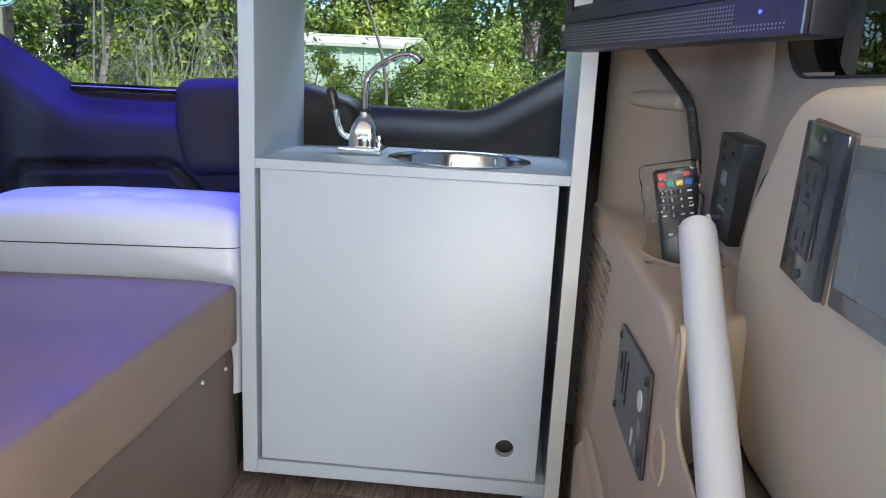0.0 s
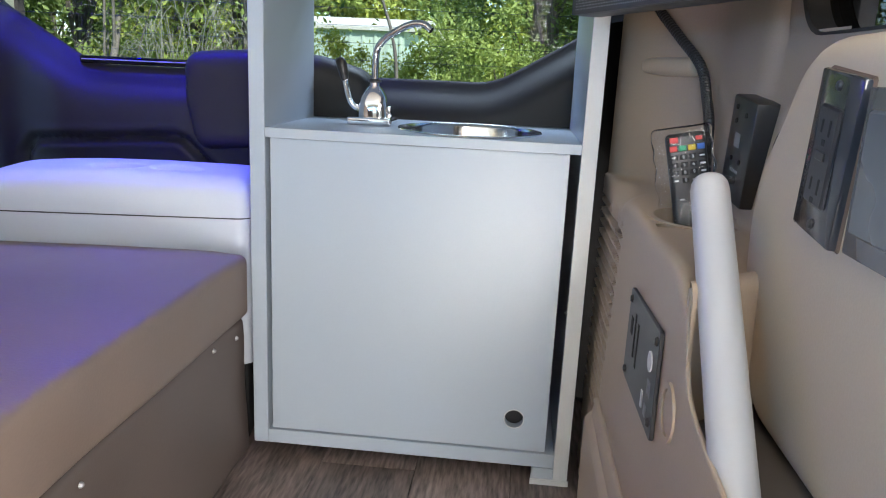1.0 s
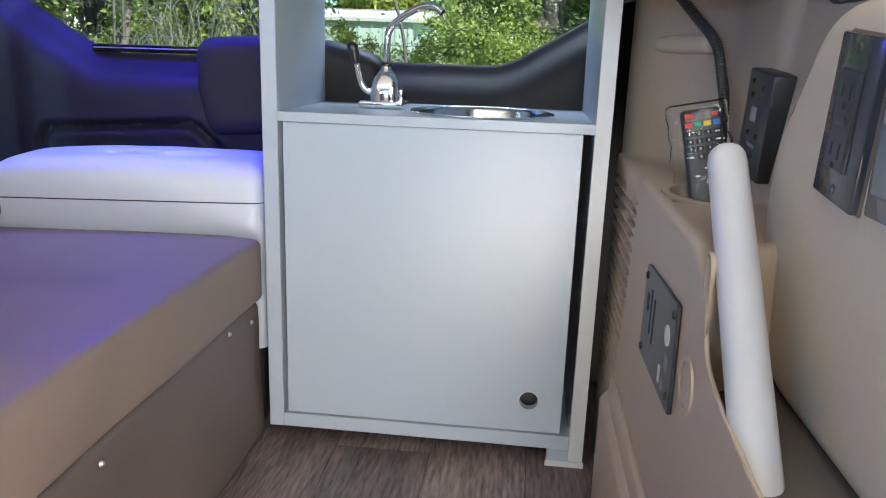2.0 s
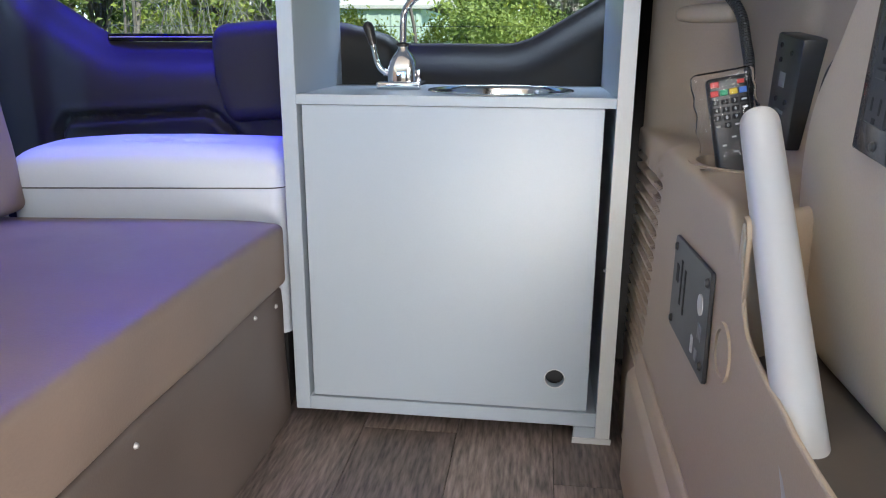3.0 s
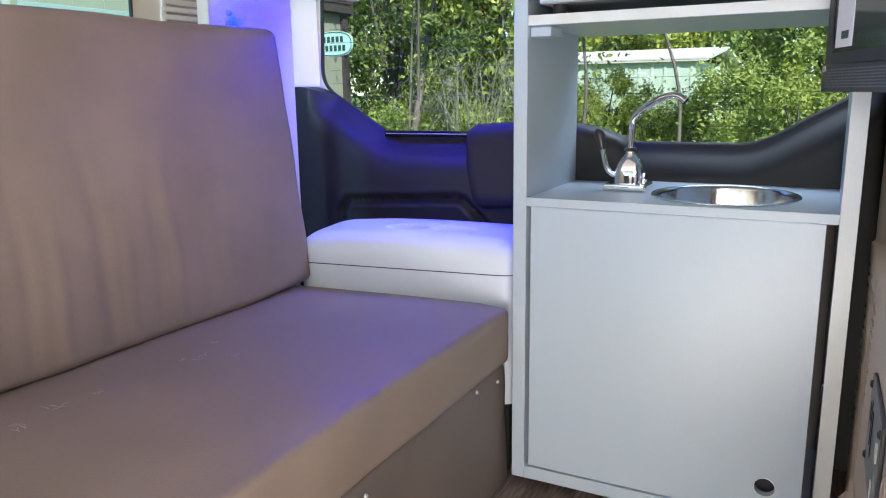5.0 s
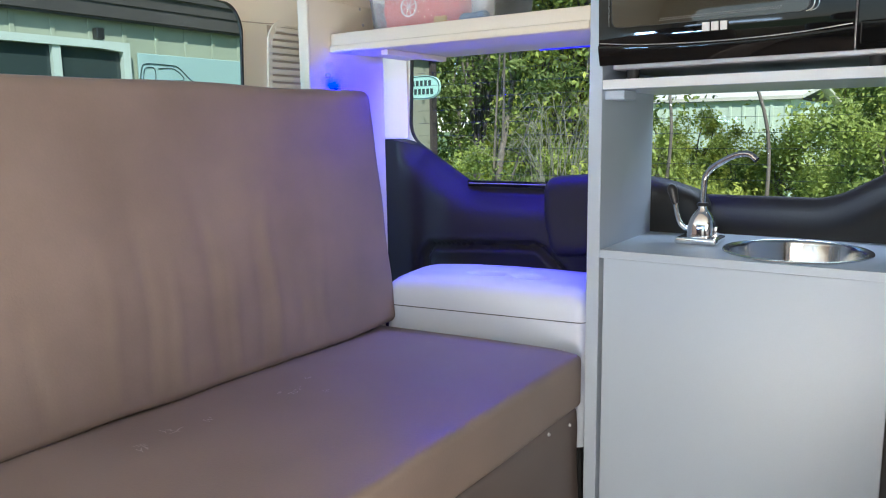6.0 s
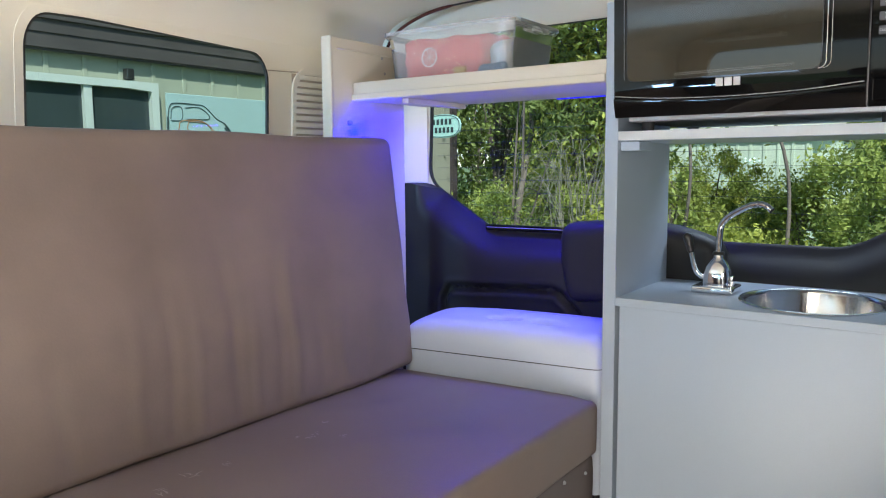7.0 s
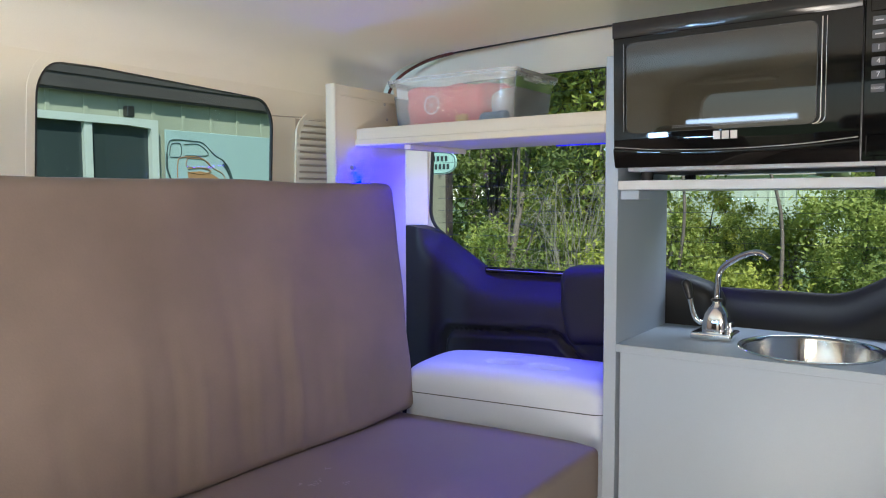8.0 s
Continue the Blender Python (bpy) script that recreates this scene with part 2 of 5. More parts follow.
def part(name, bm, material, parent=None, label="", deg=35):
    """Links a bmesh given in world places as one mesh object under a thing or a part."""
    bmesh.ops.recalc_face_normals(bm, faces=bm.faces)
    smooth(bm, deg)
    me = bpy.data.meshes.new(name)
    off = ROOT.get(parent, Vector())
    bm.transform(Matrix.Translation(-off))
    bm.to_mesh(me)
    bm.free()
    me.materials.append(material)
    ob = new(name, me)
    if parent is not None:
        ob.parent = parent
        ROOT[ob] = off
    if label:
        ob["label"] = label
    return ob


def solid(name, bm, material, label, category, group="", kind="", deg=35):
    """A thing that is a single mesh, with its origin at its base."""
    zs = [v.co for v in bm.verts]
    c = Vector((sum(v.x for v in zs) / len(zs), sum(v.y for v in zs) / len(zs), min(v.z for v in zs)))
    bm.transform(Matrix.Translation(-c))
    ob = part(name, bm, material, None, "", deg)
    ob.location = c
    ROOT[ob] = c
    return tagged(ob, label, category, group, kind)


def box(x0, x1, y0, y1, z0, z1, bev=0.0, seg=2, m=None):
    bm = bmesh.new()
    bmesh.ops.create_cube(bm, size=1)
    bmesh.ops.scale(bm, vec=(x1 - x0, y1 - y0, z1 - z0), verts=bm.verts)
    bmesh.ops.translate(bm, vec=((x0 + x1) / 2, (y0 + y1) / 2, (z0 + z1) / 2), verts=bm.verts)
    if bev:
        bmesh.ops.bevel(bm, geom=list(bm.edges), offset=bev, segments=seg, affect="EDGES", profile=0.5)
    if m is not None:
        bm.transform(m)
    return bm


def join(*bms):
    out = bmesh.new()
    for b in bms:
        me = bpy.data.meshes.new("tmp")
        b.to_mesh(me)
        out.from_mesh(me)
        bpy.data.meshes.remove(me)
        b.free()
    return out


def softbox(x0, x1, y0, y1, z0, z1, r, n=(8, 8, 8), amp=0.0, freq=4.0, seed=0.0, m=None, shape=None):
    """A box with round edges of radius r on a fine grid; amp: uneven swell; shape: a change of each place."""
    h = Vector((x1 - x0, y1 - y0, z1 - z0)) / 2
    c = Vector((x0 + x1, y0 + y1, z0 + z1)) / 2
    bm = bmesh.new()

    def steps(k):
        e = h[k]
        inner = list(np.linspace(-(e - r), e - r, n[k] + 1))
        return [-e, -e + r * 0.29, -e + 0.65 * r] + inner + [e - 0.65 * r, e - r * 0.29, e]
    for k in range(3):
        a, b = (k + 1) % 3, (k + 2) % 3
        sa, sb = steps(a), steps(b)
        for s in (-1, 1):
            grid = []
            for u in sa:
                row = []
                for w in sb:
                    p = Vector()
                    p[k], p[a], p[b] = s * h[k], u, w
                    q = Vector(max(-(h[i] - r), min(h[i] - r, p[i])) for i in range(3))
                    d = p - q
                    p = q + d.normalized() * r
                    row.append(bm.verts.new(p))
                grid.append(row)
            for i in range(len(sa) - 1):
                for j in range(len(sb) - 1):
                    bm.faces.new((grid[i][j], grid[i + 1][j], grid[i + 1][j + 1], grid[i][j + 1]))
    bmesh.ops.remove_doubles(bm, verts=bm.verts, dist=1e-5)
    bmesh.ops.recalc_face_normals(bm, faces=bm.faces)
    bm.normal_update()
    if amp:
        for v in bm.verts:
            p = (v.co + c) * freq + Vector((seed, seed * 1.7, 0))
            v.co += v.normal * amp * (noise.noise(p) + 0.5 * noise.noise(p * 2.7))
    if shape:
        for v in bm.verts:
            v.co = shape(v.co.copy(), h)
    bmesh.ops.translate(bm, vec=c, verts=bm.verts)
    if m is not None:
        bm.transform(m)
    return bm


def prism(pts, axis, a, b, bev=0.0, seg=2):
    """A flat outline (two coordinates in the order of the other axes) drawn out along an axis from a to b."""
    bm = bmesh.new()

    def at(p, w):
        v = list(p)
        v.insert("xyz".index(axis), w)
        return v
    lo = [bm.verts.new(at(p, a)) for p in pts]
    hi = [bm.verts.new(at(p, b)) for p in pts]
    bm.faces.new(lo)
    bm.faces.new(hi[::-1])
    for i in range(len(pts)):
        j = (i + 1) % len(pts)
        bm.faces.new((lo[i], hi[i], hi[j], lo[j]))
    bmesh.ops.recalc_face_normals(bm, faces=bm.faces)
    if bev:
        bmesh.ops.bevel(bm, geom=list(bm.edges), offset=bev, segments=seg, affect="EDGES", profile=0.5)
    return bm


def rounded(pts, r, n=5):
    """The outline with its corners rounded."""
    out = []
    for i, p in enumerate(pts):
        p = Vector(p)
        a, b = Vector(pts[i - 1]), Vector(pts[(i + 1) % len(pts)])
        ra = min(r, (a - p).length * 0.48, (b - p).length * 0.48)
        s, e = p + (a - p).normalized() * ra, p + (b - p).normalized() * ra
        for k in range(n + 1):
            t = k / n
            out.append(tuple((1 - t) ** 2 * s + 2 * t * (1 - t) * p + t * t * e))
    return out


def cast(pts, c, ang):
    """Where the ray from c at this angle leaves the outline."""
    d = Vector((math.cos(ang), math.sin(ang)))
    best = 0
    for i in range(len(pts)):
        p, q = Vector(pts[i]) - c, Vector(pts[(i + 1) % len(pts)]) - c
        e = q - p
        den = d.x * e.y - d.y * e.x
        if abs(den) < 1e-9:
            continue
        t = (p.x * e.y - p.y * e.x) / den
        s = (p.x * d.y - p.y * d.x) / den
        if t > 0 and -1e-6 <= s <= 1 + 1e-6:
            best = max(best, t)
    return c + d * best


def holed(outer, inner, axis, a, b, n=96):
    """A plate with one opening that goes through it."""
    c = Vector((sum(p[0] for p in inner) / len(inner), sum(p[1] for p in inner) / len(inner)))
    angs = {round(2 * math.pi * k / n, 5) for k in range(n)}
    for p in outer:
        d = Vector(p) - c
        angs.add(round(math.atan2(d.y, d.x) % (2 * math.pi), 5))
    angs = sorted(angs)
    bm = bmesh.new()

    def ring(pts, w):
        out = []
        for g in angs:
            v = list(cast(pts, c, g))
            v.insert("xyz".index(axis), w)
            out.append(bm.verts.new(v))
        return out
    oa, ia, ob_, ib = ring(outer, a), ring(inner, a), ring(outer, b), ring(inner, b)
    k = len(angs)
    for i in range(k):
        j = (i + 1) % k
        bm.faces.new((oa[i], oa[j], ia[j], ia[i]))
        bm.faces.new((ob_[i], ib[i], ib[j], ob_[j]))
        bm.faces.new((oa[i], ob_[i], ob_[j], oa[j]))
        bm.faces.new((ia[i], ia[j], ib[j], ib[i]))
    return bm


def tube(pts, r, n=12, radii=None, caps=True):
    """A round bar along a line of places."""
    pts = [Vector(p) for p in pts]
    bm = bmesh.new()
    rings, up = [], None
    for i, p in enumerate(pts):
        d = (pts[min(i + 1, len(pts) - 1)] - pts[max(i - 1, 0)]).normalized()
        if up is None:
            up = d.orthogonal().normalized()
        up = (up - d * up.dot(d)).normalized()
        side = d.cross(up)
        rr = radii[i] if radii else r
        rings.append([bm.verts.new(p + (up * math.cos(2 * math.pi * k / n) + side * math.sin(2 * math.pi * k / n)) * rr) for k in range(n)])
    for a, b in zip(rings, rings[1:]):
        for k in range(n):
            bm.faces.new((a[k], a[(k + 1) % n], b[(k + 1) % n], b[k]))
    if caps:
        bm.faces.new(rings[0][::-1])
        bm.faces.new(rings[-1])
    return bm


def spline(pts, n=10):
    """A smooth line through places."""
    P = [Vector(p) for p in pts]
    P = [P[0] * 2 - P[1]] + P + [P[-1] * 2 - P[-2]]
    out = []
    for i in range(1, len(P) - 2):
        for k in range(n):
            t = k / n
            a, b, c, d = P[i - 1:i + 3]
            out.append(0.5 * (2 * b + (c - a) * t + (2 * a - 5 * b + 4 * c - d) * t * t + (3 * b - a - 3 * c + d) * t ** 3))
    return out + [P[-2]]


def lathe(prof, c, n=32, m=None):
    """Turns an outline of (radius, height) round the upright through c."""
    bm = bmesh.new()
    rings = []
    for r, z in prof:
        if r < 1e-6:
            rings.append([bm.verts.new((0, 0, z))])
        else:
            rings.append([bm.verts.new((r * math.cos(2 * math.pi * k / n), r * math.sin(2 * math.pi * k / n), z)) for k in range(n)])
    for a, b in zip(rings, rings[1:]):
        for k in range(n):
            j = (k + 1) % n
            if len(a) == 1:
                bm.faces.new((a[0], b[j], b[k]))
            elif len(b) == 1:
                bm.faces.new((a[k], a[j], b[0]))
            else:
                bm.faces.new((a[k], a[j], b[j], b[k]))
    if m is not None:
        bm.transform(m)
    bmesh.ops.translate(bm, vec=c, verts=bm.verts)
    return bm


def disc(c, r, depth, axis="y", n=20):
    """A flat round button at c, drawn out along an axis."""
    i = "xyz".index(axis)
    pts = [(c[(i + 1) % 3] + r * math.cos(2 * math.pi * k / n), c[(i + 2) % 3] + r * math.sin(2 * math.pi * k / n)) for k in range(n)]
    if axis == "y":
        pts = [(q, p) for p, q in pts]
    return prism(pts, axis, c[i] - depth / 2, c[i] + depth / 2)


def words(name, text, size, m, material, parent, depth=0.0004, align="CENTER"):
    """Raised lettering in the built-in font, as a mesh."""
    cu = bpy.data.curves.new("letters", "FONT")
    cu.body, cu.size, cu.extrude, cu.align_x, cu.align_y = text, size, depth, align, "CENTER"
    tmp = bpy.data.objects.new("letters", cu)
    me = bpy.data.meshes.new_from_object(tmp)
    bm = bmesh.new()
    bm.from_mesh(me)
    bpy.data.objects.remove(tmp)
    bpy.data.meshes.remove(me)
    bm.transform(m)
    return part(name, bm, material, parent)


# a frame whose x runs right, y up and z towards the viewer, for lettering on the face that looks to -y
FACE_Y = Matrix(((1, 0, 0, 0), (0, 0, -1, 0), (0, 1, 0, 0), (0, 0, 0, 1)))


# ---- the van's shell ----
XL, XR, XC = -1.12, 0.435, -0.33
YF, YB = -1.85, 1.56

# left side wall with its rear window
lw_out = [(YF, 0.0), (1.60, 0.0), (1.60, 1.165), (YF, 1.165)]
lw_win = rounded([(0.485, 0.72), (1.062, 0.72), (1.078, 1.075), (1.05, 1.118), (0.62, 1.136), (0.53, 1.134), (0.503, 1.09)], 0.03)
def grown(k):
    return [tuple(Vector((0.78, 0.93)) + (Vector(p) - Vector((0.78, 0.93))) * k) for p in lw_win]


tagged(part("wall_left", holed(lw_out, grown(1.05), "x", XL - 0.016, XL), M_HEAD), "cream trimmed side wall of the van", "wall", kind="structure")
win_l = tagged(part("window_1", prism(grown(1.04), "x", XL - 0.004, XL - 0.0015), G_SIDE), "green-tinted side window with a black rubber border", "window", kind="structure")
win_l.visible_shadow = False
part("window_trim", holed(grown(1.06), grown(1.004), "x", XL - 0.001, XL + 0.0010), M_HEAD, win_l, "cream trim round the glass")
part("window_seal", holed(grown(1.004), grown(0.991), "x", XL - 0.006, XL + 0.0018), M_SEAL, win_l, "black rubber seal")

# right side wall: lower trim, upper trim, window
rw_out = [(YF, 0.0), (1.60, 0.0), (1.60, 1.165), (YF, 1.165)]
rw_win = rounded([(-0.40, 0.742), (0.79, 0.742), (0.835, 0.80), (0.80, 1.10), (-0.40, 1.10)], 0.04)
tagged(part("wall_right", holed(rw_out, rw_win, "x", XR, XR + 0.05), M_WALLT), "taupe trimmed side wall of the van", "wall", kind="structure")
win_r = tagged(part("window_2", prism(rw_win, "x", XR + 0.02, XR + 0.024), G_DARK), "dark tinted window of the sliding door", "window", kind="structure")
inner = [tuple(Vector((0.2, 0.92)) + (Vector(p) - Vector((0.2, 0.92))) * 0.985) for p in rw_win]
part("window_seal", holed(rw_win, inner, "x", XR - 0.002, XR + 0.050), M_SEAL, win_r, "black rubber seal")

# front bulkhead with the windscreen opening, behind the camera
fr_out = [(XL - 0.05, 0.0), (XR + 0.05, 0.0), (XR + 0.05, 1.30), (XL - 0.05, 1.30)]
fr_win = rounded([(-1.0, 0.68), (0.34, 0.68), (0.28, 1.18), (-0.94, 1.18)], 0.06)
tagged(part("wall_front", holed(fr_out, fr_win, "y", YF - 0.05, YF), M_HEAD), "cream trimmed front end of the cab", "wall", kind="structure")

# headliner: flat in the middle, rounded down to the side walls
prof = [(XL - 0.05, 1.15), (XL, 1.15), (-1.105, 1.195), (-1.07, 1.232), (-1.01, 1.254), (-0.9, 1.268), (-0.6, 1.28), (XC, 1.284)]
prof = prof + [(2 * XC - x, z) for x, z in prof[-2::-1]]
prof[-1], prof[-2] = (XR + 0.05, 1.15), (XR, 1.15)
top = [(XR + 0.05, 1.35), (XL - 0.05, 1.35)]


def vault(prof, y0, y1, ny=24):
    bm = bmesh.new()
    pts = [tuple(p) for p in spline([(x, 0, z) for x, z in prof[1:-1]], 4)]
    rows = []
    for k in range(ny + 1):
        y = y0 + (y1 - y0) * k / ny
        rows.append([bm.verts.new((p[0], y, p[2] + 0.002 * noise.noise(Vector((p[0] * 3, y * 2.2, 5))))) for p in pts])
    back = [[bm.verts.new((p[0] * 1.0, y, p[2] + 0.05)) for p in pts] for y in (y0, y1)]
    for a, b in zip(rows, rows[1:]):
        for i in range(len(pts) - 1):
            bm.faces.new((a[i], a[i + 1], b[i + 1], b[i]))
    for i in range(len(pts) - 1):
        bm.faces.new((back[0][i], back[1][i], back[1][i + 1], back[0][i + 1]))
        bm.faces.new((rows[0][i], back[0][i], back[0][i + 1], rows[0][i + 1]))
        bm.faces.new((rows[-1][i], rows[-1][i + 1], back[1][i + 1], back[1][i]))
    return bm


tagged(part("ceiling", vault(prof, YF - 0.05, 1.50), M_HEAD), "cream cloth headliner", "ceiling", kind="structure")

tagged(part("roof", box(XL - 0.06, XR + 0.06, YF - 0.06, 1.60, 1.362, 1.385), M_BODY), "grey metal roof panel of the van", "roof", kind="structure")

# rear hatch: frame with the glass opening, pane with heater wires, dark trim
hx = lambda u: XC + u
hatch_glass = rounded([(hx(-0.44), 0.665), (hx(0.455), 0.665), (hx(0.645), 0.795), (hx(0.63), 1.15), (hx(0.56), 1.198), (hx(-0.56), 1.198), (hx(-0.645), 1.15), (hx(-0.66), 0.80)], 0.045, 8)
hatch_out = [(XL - 0.05, 0.0), (XR + 0.05, 0.0), (XR + 0.05, 1.36), (XL - 0.05, 1.36)]
tagged(part("wall_rear", holed(hatch_out, hatch_glass, "y", YB, YB + 0.008, 160), M_HEAD), "cream inner frame of the rear hatch", "wall", kind="structure")
rear = tagged(part("window_3", prism(hatch_glass, "y", YB + 0.004, YB + 0.0065), G_REAR), "tinted rear window with fine heater wires", "window", kind="structure")
rear.visible_shadow = False
inner = [tuple(Vector((XC, 0.92)) + (Vector(p) - Vector((XC, 0.92))) * 0.994) for p in hatch_glass]
part("window_seal", holed(hatch_glass, inner, "y", YB - 0.003, YB + 0.0085, 160), M_SEAL, rear, "black glass border")
for k in range(14):
    z = 0.70 + k * 0.0345
    half = 0.50 + max(0.0, min(0.13, (z - 0.68) * 1.2))
    part("heater_wire", box(XC - half, XC + half, YB + 0.0030, YB + 0.0036, z - 0.0004, z + 0.0004), M_DARKPRINT, rear)

# dark hatch trim, shaped as one moulded panel below the glass
GROOVE = [(-0.895, 0.40), (-0.892, 0.475), (-0.87, 0.507), (-0.555, 0.528), (-0.535, 0.52), (-0.43, 0.42), (-0.36, 0.36)]


def seg_dist(p, a, b):
    p, a, b = Vector(p), Vector(a), Vector(b)
    t = max(0, min(1, (p - a).dot(b - a) / (b - a).length_squared))
    return (p - a - (b - a) * t).length


def step(a, b, v):
    t = max(0.0, min(1.0, (v - a) / (b - a)))
    return t * t * (3 - 2 * t)


def trim_top(x):
    return sum(trim_edge(abs(x - XC) + d) for d in np.linspace(-0.035, 0.035, 7)) / 7


def trim_edge(u):
    if u < 0.43:
        return 0.667
    if u < 0.645:
        return 0.667 + (u - 0.43) / 0.215 * 0.128
    return 0.795


def hatch_trim():
    bm = bmesh.new()
    nx, nz = 230, 90
    x0, x1 = -1.045, 0.385
    rows = []
    for i in range(nx + 1):
        x = x0 + (x1 - x0) * i / nx
        zt = trim_top(x)
        u = abs(x - XC)
        col = []
        for j in range(nz + 1):
            z = 0.02 + (zt - 0.02) * j / nz
            # sill that rolls back to the glass, then the flat face
            d = zt - z
            edge = 0.012 + 0.095 * (1 - math.exp(-(max(0, d - 0.012) / 0.035) ** 1.6))
            if d < 0.012:
                edge = 0.012 * d / 0.012
            flat = step(0.60, 0.655, u)
            edge = edge * (1 - flat) + 0.107 * flat
            y = YB - 0.004 - edge * 0.62
            # side returns
            side = max(0.0, u - 0.655)
            y += 0.35 * side ** 1.5 if side > 0 else 0
            g = min(seg_dist((x, z), GROOVE[k], GROOVE[k + 1]) for k in range(len(GROOVE) - 1))
            y += 0.016 * math.exp(-(g / 0.009) ** 2) - 0.004 * math.exp(-((g - 0.018) / 0.007) ** 2)
            y += 0.0012 * noise.noise(Vector((x * 4, z * 4, 0)))
            col.append(bm.verts.new((x, y, z)))
        rows.append(col)
    for a, b in zip(rows, rows[1:]):
        for j in range(nz):
            bm.faces.new((a[j], a[j + 1], b[j + 1], b[j]))
    # back and rim
    back = [[bm.verts.new((c[0].co.x, YB - 0.001, c[j].co.z)) for j in (0, nz)] for c in rows]
    for a, b, c, d in zip(rows, rows[1:], back, back[1:]):
        bm.faces.new((a[0], b[0], d[0], c[0]))
        bm.faces.new((a[nz], c[1], d[1], b[nz]))
    for c, k in ((rows[0], back[0]), (rows[-1], back[-1])):
        bm.faces.new([k[0]] + c + [k[1]])
    return bm


trim = tagged(part("hatch_trim", hatch_trim(), M_DARK, None, "", 60), "charcoal moulded plastic trim of the rear hatch", "hatch trim", kind="structure")


def cover_shape(p, h):
    k = 1 - 0.12 * max(0, -p.z / h.z)
    return Vector((p.x * k, p.y, p.z - 0.012 * (p.x / h.x) ** 2 - 0.03 * max(0, p.x / h.x) ** 2 * (p.z > 0)))


part("wiper_cover", softbox(-0.525, -0.135, 1.458, 1.552, 0.515, 0.712, 0.032, (8, 4, 6), shape=cover_shape), M_DARK, trim, "bulging wiper motor cover", 60)
part("lower_seal", box(-0.785, -0.50, 1.540, 1.556, 0.668, 0.684, 0.003, 2), M_GLOSSB, trim, "glossy black sealing strip below the glass")
# pale line that draws the highlight along the black strip
part("seal_highlight", tube([(-0.78, 1.5400, 0.6765), (-0.505, 1.5400, 0.6775)], 0.0014, 6), M_GREYM, trim, "thin pale line for the seal's highlight")
# corner posts by the hatch
tagged(solid("hatch_pillar", prism([(-1.12, 1.47), (-1.05, 1.482), (-0.990, 1.552), (-1.12, 1.552)], "z", 0.797, 1.14), M_HEAD, "cream corner pillar cover beside the rear window", "pillar trim"), kind="structure")
# right one is plain black: the gap's deep shade put into its colour
tagged(solid("hatch_pillar", prism([(0.435, 1.32), (0.40, 1.42), (0.30, 1.552), (0.435, 1.552)], "z", 0.0, 1.25), M_BLACKM, "black corner upright standing for the dark gap behind the sink cabinet", "pillar trim"), kind="structure")
# seal that runs round the hatch opening; the red light it catches is in its colour
tagged(solid("hatch_seal", tube(spline([(-1.10, 1.49, 1.13), (-1.075, 1.49, 1.19), (-1.03, 1.492, 1.228), (-0.95, 1.494, 1.256), (-0.86, 1.495, 1.270)]), 0.0045), M_REDLIT, "glossy edge seal over the hatch, coloured for the red light on it", "seal"), kind="structure")
tagged(solid("headliner_seam", tube(spline([(-0.86, 1.497, 1.270), (-0.6, 1.499, 1.279), (-0.33, 1.499, 1.283), (0.0, 1.499, 1.279), (0.2, 1.498, 1.27)]), 0.003), M_SEAL, "thin dark seam at the headliner's rear edge", "seam"), kind="structure")

tagged(solid("pillar_seam", tube(spline([(XL + 0.001, 1.075, 1.080), (XL + 0.001, 1.18, 1.085), (XL + 0.001, 1.30, 1.10)]), 0.0016, 6), M_CREAM, "fine seam in the pillar trim below the headliner", "seam"), kind="structure")
# vent slats on the left pillar
vent = thing("pillar_vent", (XL + 0.002, 1.22, 0.80), "cream louvred vent in the side pillar", "vent", kind="structure")
part("vent_frame", holed(rounded([(1.140, 0.78), (1.30, 0.78), (1.30, 1.095), (1.185, 1.095), (1.155, 1.06)], 0.02), rounded([(1.152, 0.79), (1.29, 0.79), (1.29, 1.083), (1.195, 1.083), (1.167, 1.05)], 0.02), "x", XL - 0.001, XL + 0.006), M_HEAD, vent)
part("vent_backing", box(XL + 0.0005, XL + 0.001, 1.155, 1.29, 0.79, 1.08), M_CREAM, vent)
for k in range(17):
    z = 0.797 + k * 0.0172
    y0 = 1.154 + max(0, (z - 1.02)) * 0.45
    part("slat", box(XL, XL + 0.008, y0, 1.29, -0.0058, 0.0058, 0.003, 2, Matrix.Translation((0, 0, z)) @ Matrix.Rotation(0, 4, "Y")), M_HEAD, vent)

# ---- floor ----
floor = tagged(part("floor", box(XL - 0.05, XR + 0.05, YF - 0.05, 1.60, -0.05, -0.003), M_SUBFLOOR), "dark wood-look vinyl plank floor", "floor", kind="structure")
# ---- right side lower trim ----
quarter = thing("quarter_trim", (0.37, 0.5, 0.0), "taupe moulded lower side trim over the wheel arch", "side trim", kind="structure")


LZ = 0.535


def open_round(pts, radii, n=7):
    out = [Vector(pts[0])]
    for i in range(1, len(pts) - 1):
        p, a, b = Vector(pts[i]), Vector(pts[i - 1]), Vector(pts[i + 1])
        r = min(radii[i - 1], (a - p).length * 0.48, (b - p).length * 0.48)
        s, e = p + (a - p).normalized() * r, p + (b - p).normalized() * r
        out += [(1 - k / n) ** 2 * s + 2 * k / n * (1 - k / n) * p + (k / n) ** 2 * e for k in range(n + 1)]
    return out + [Vector(pts[-1])]


def vent_edge(z):
    return 0.985 + (0.5 - z) * 0.22


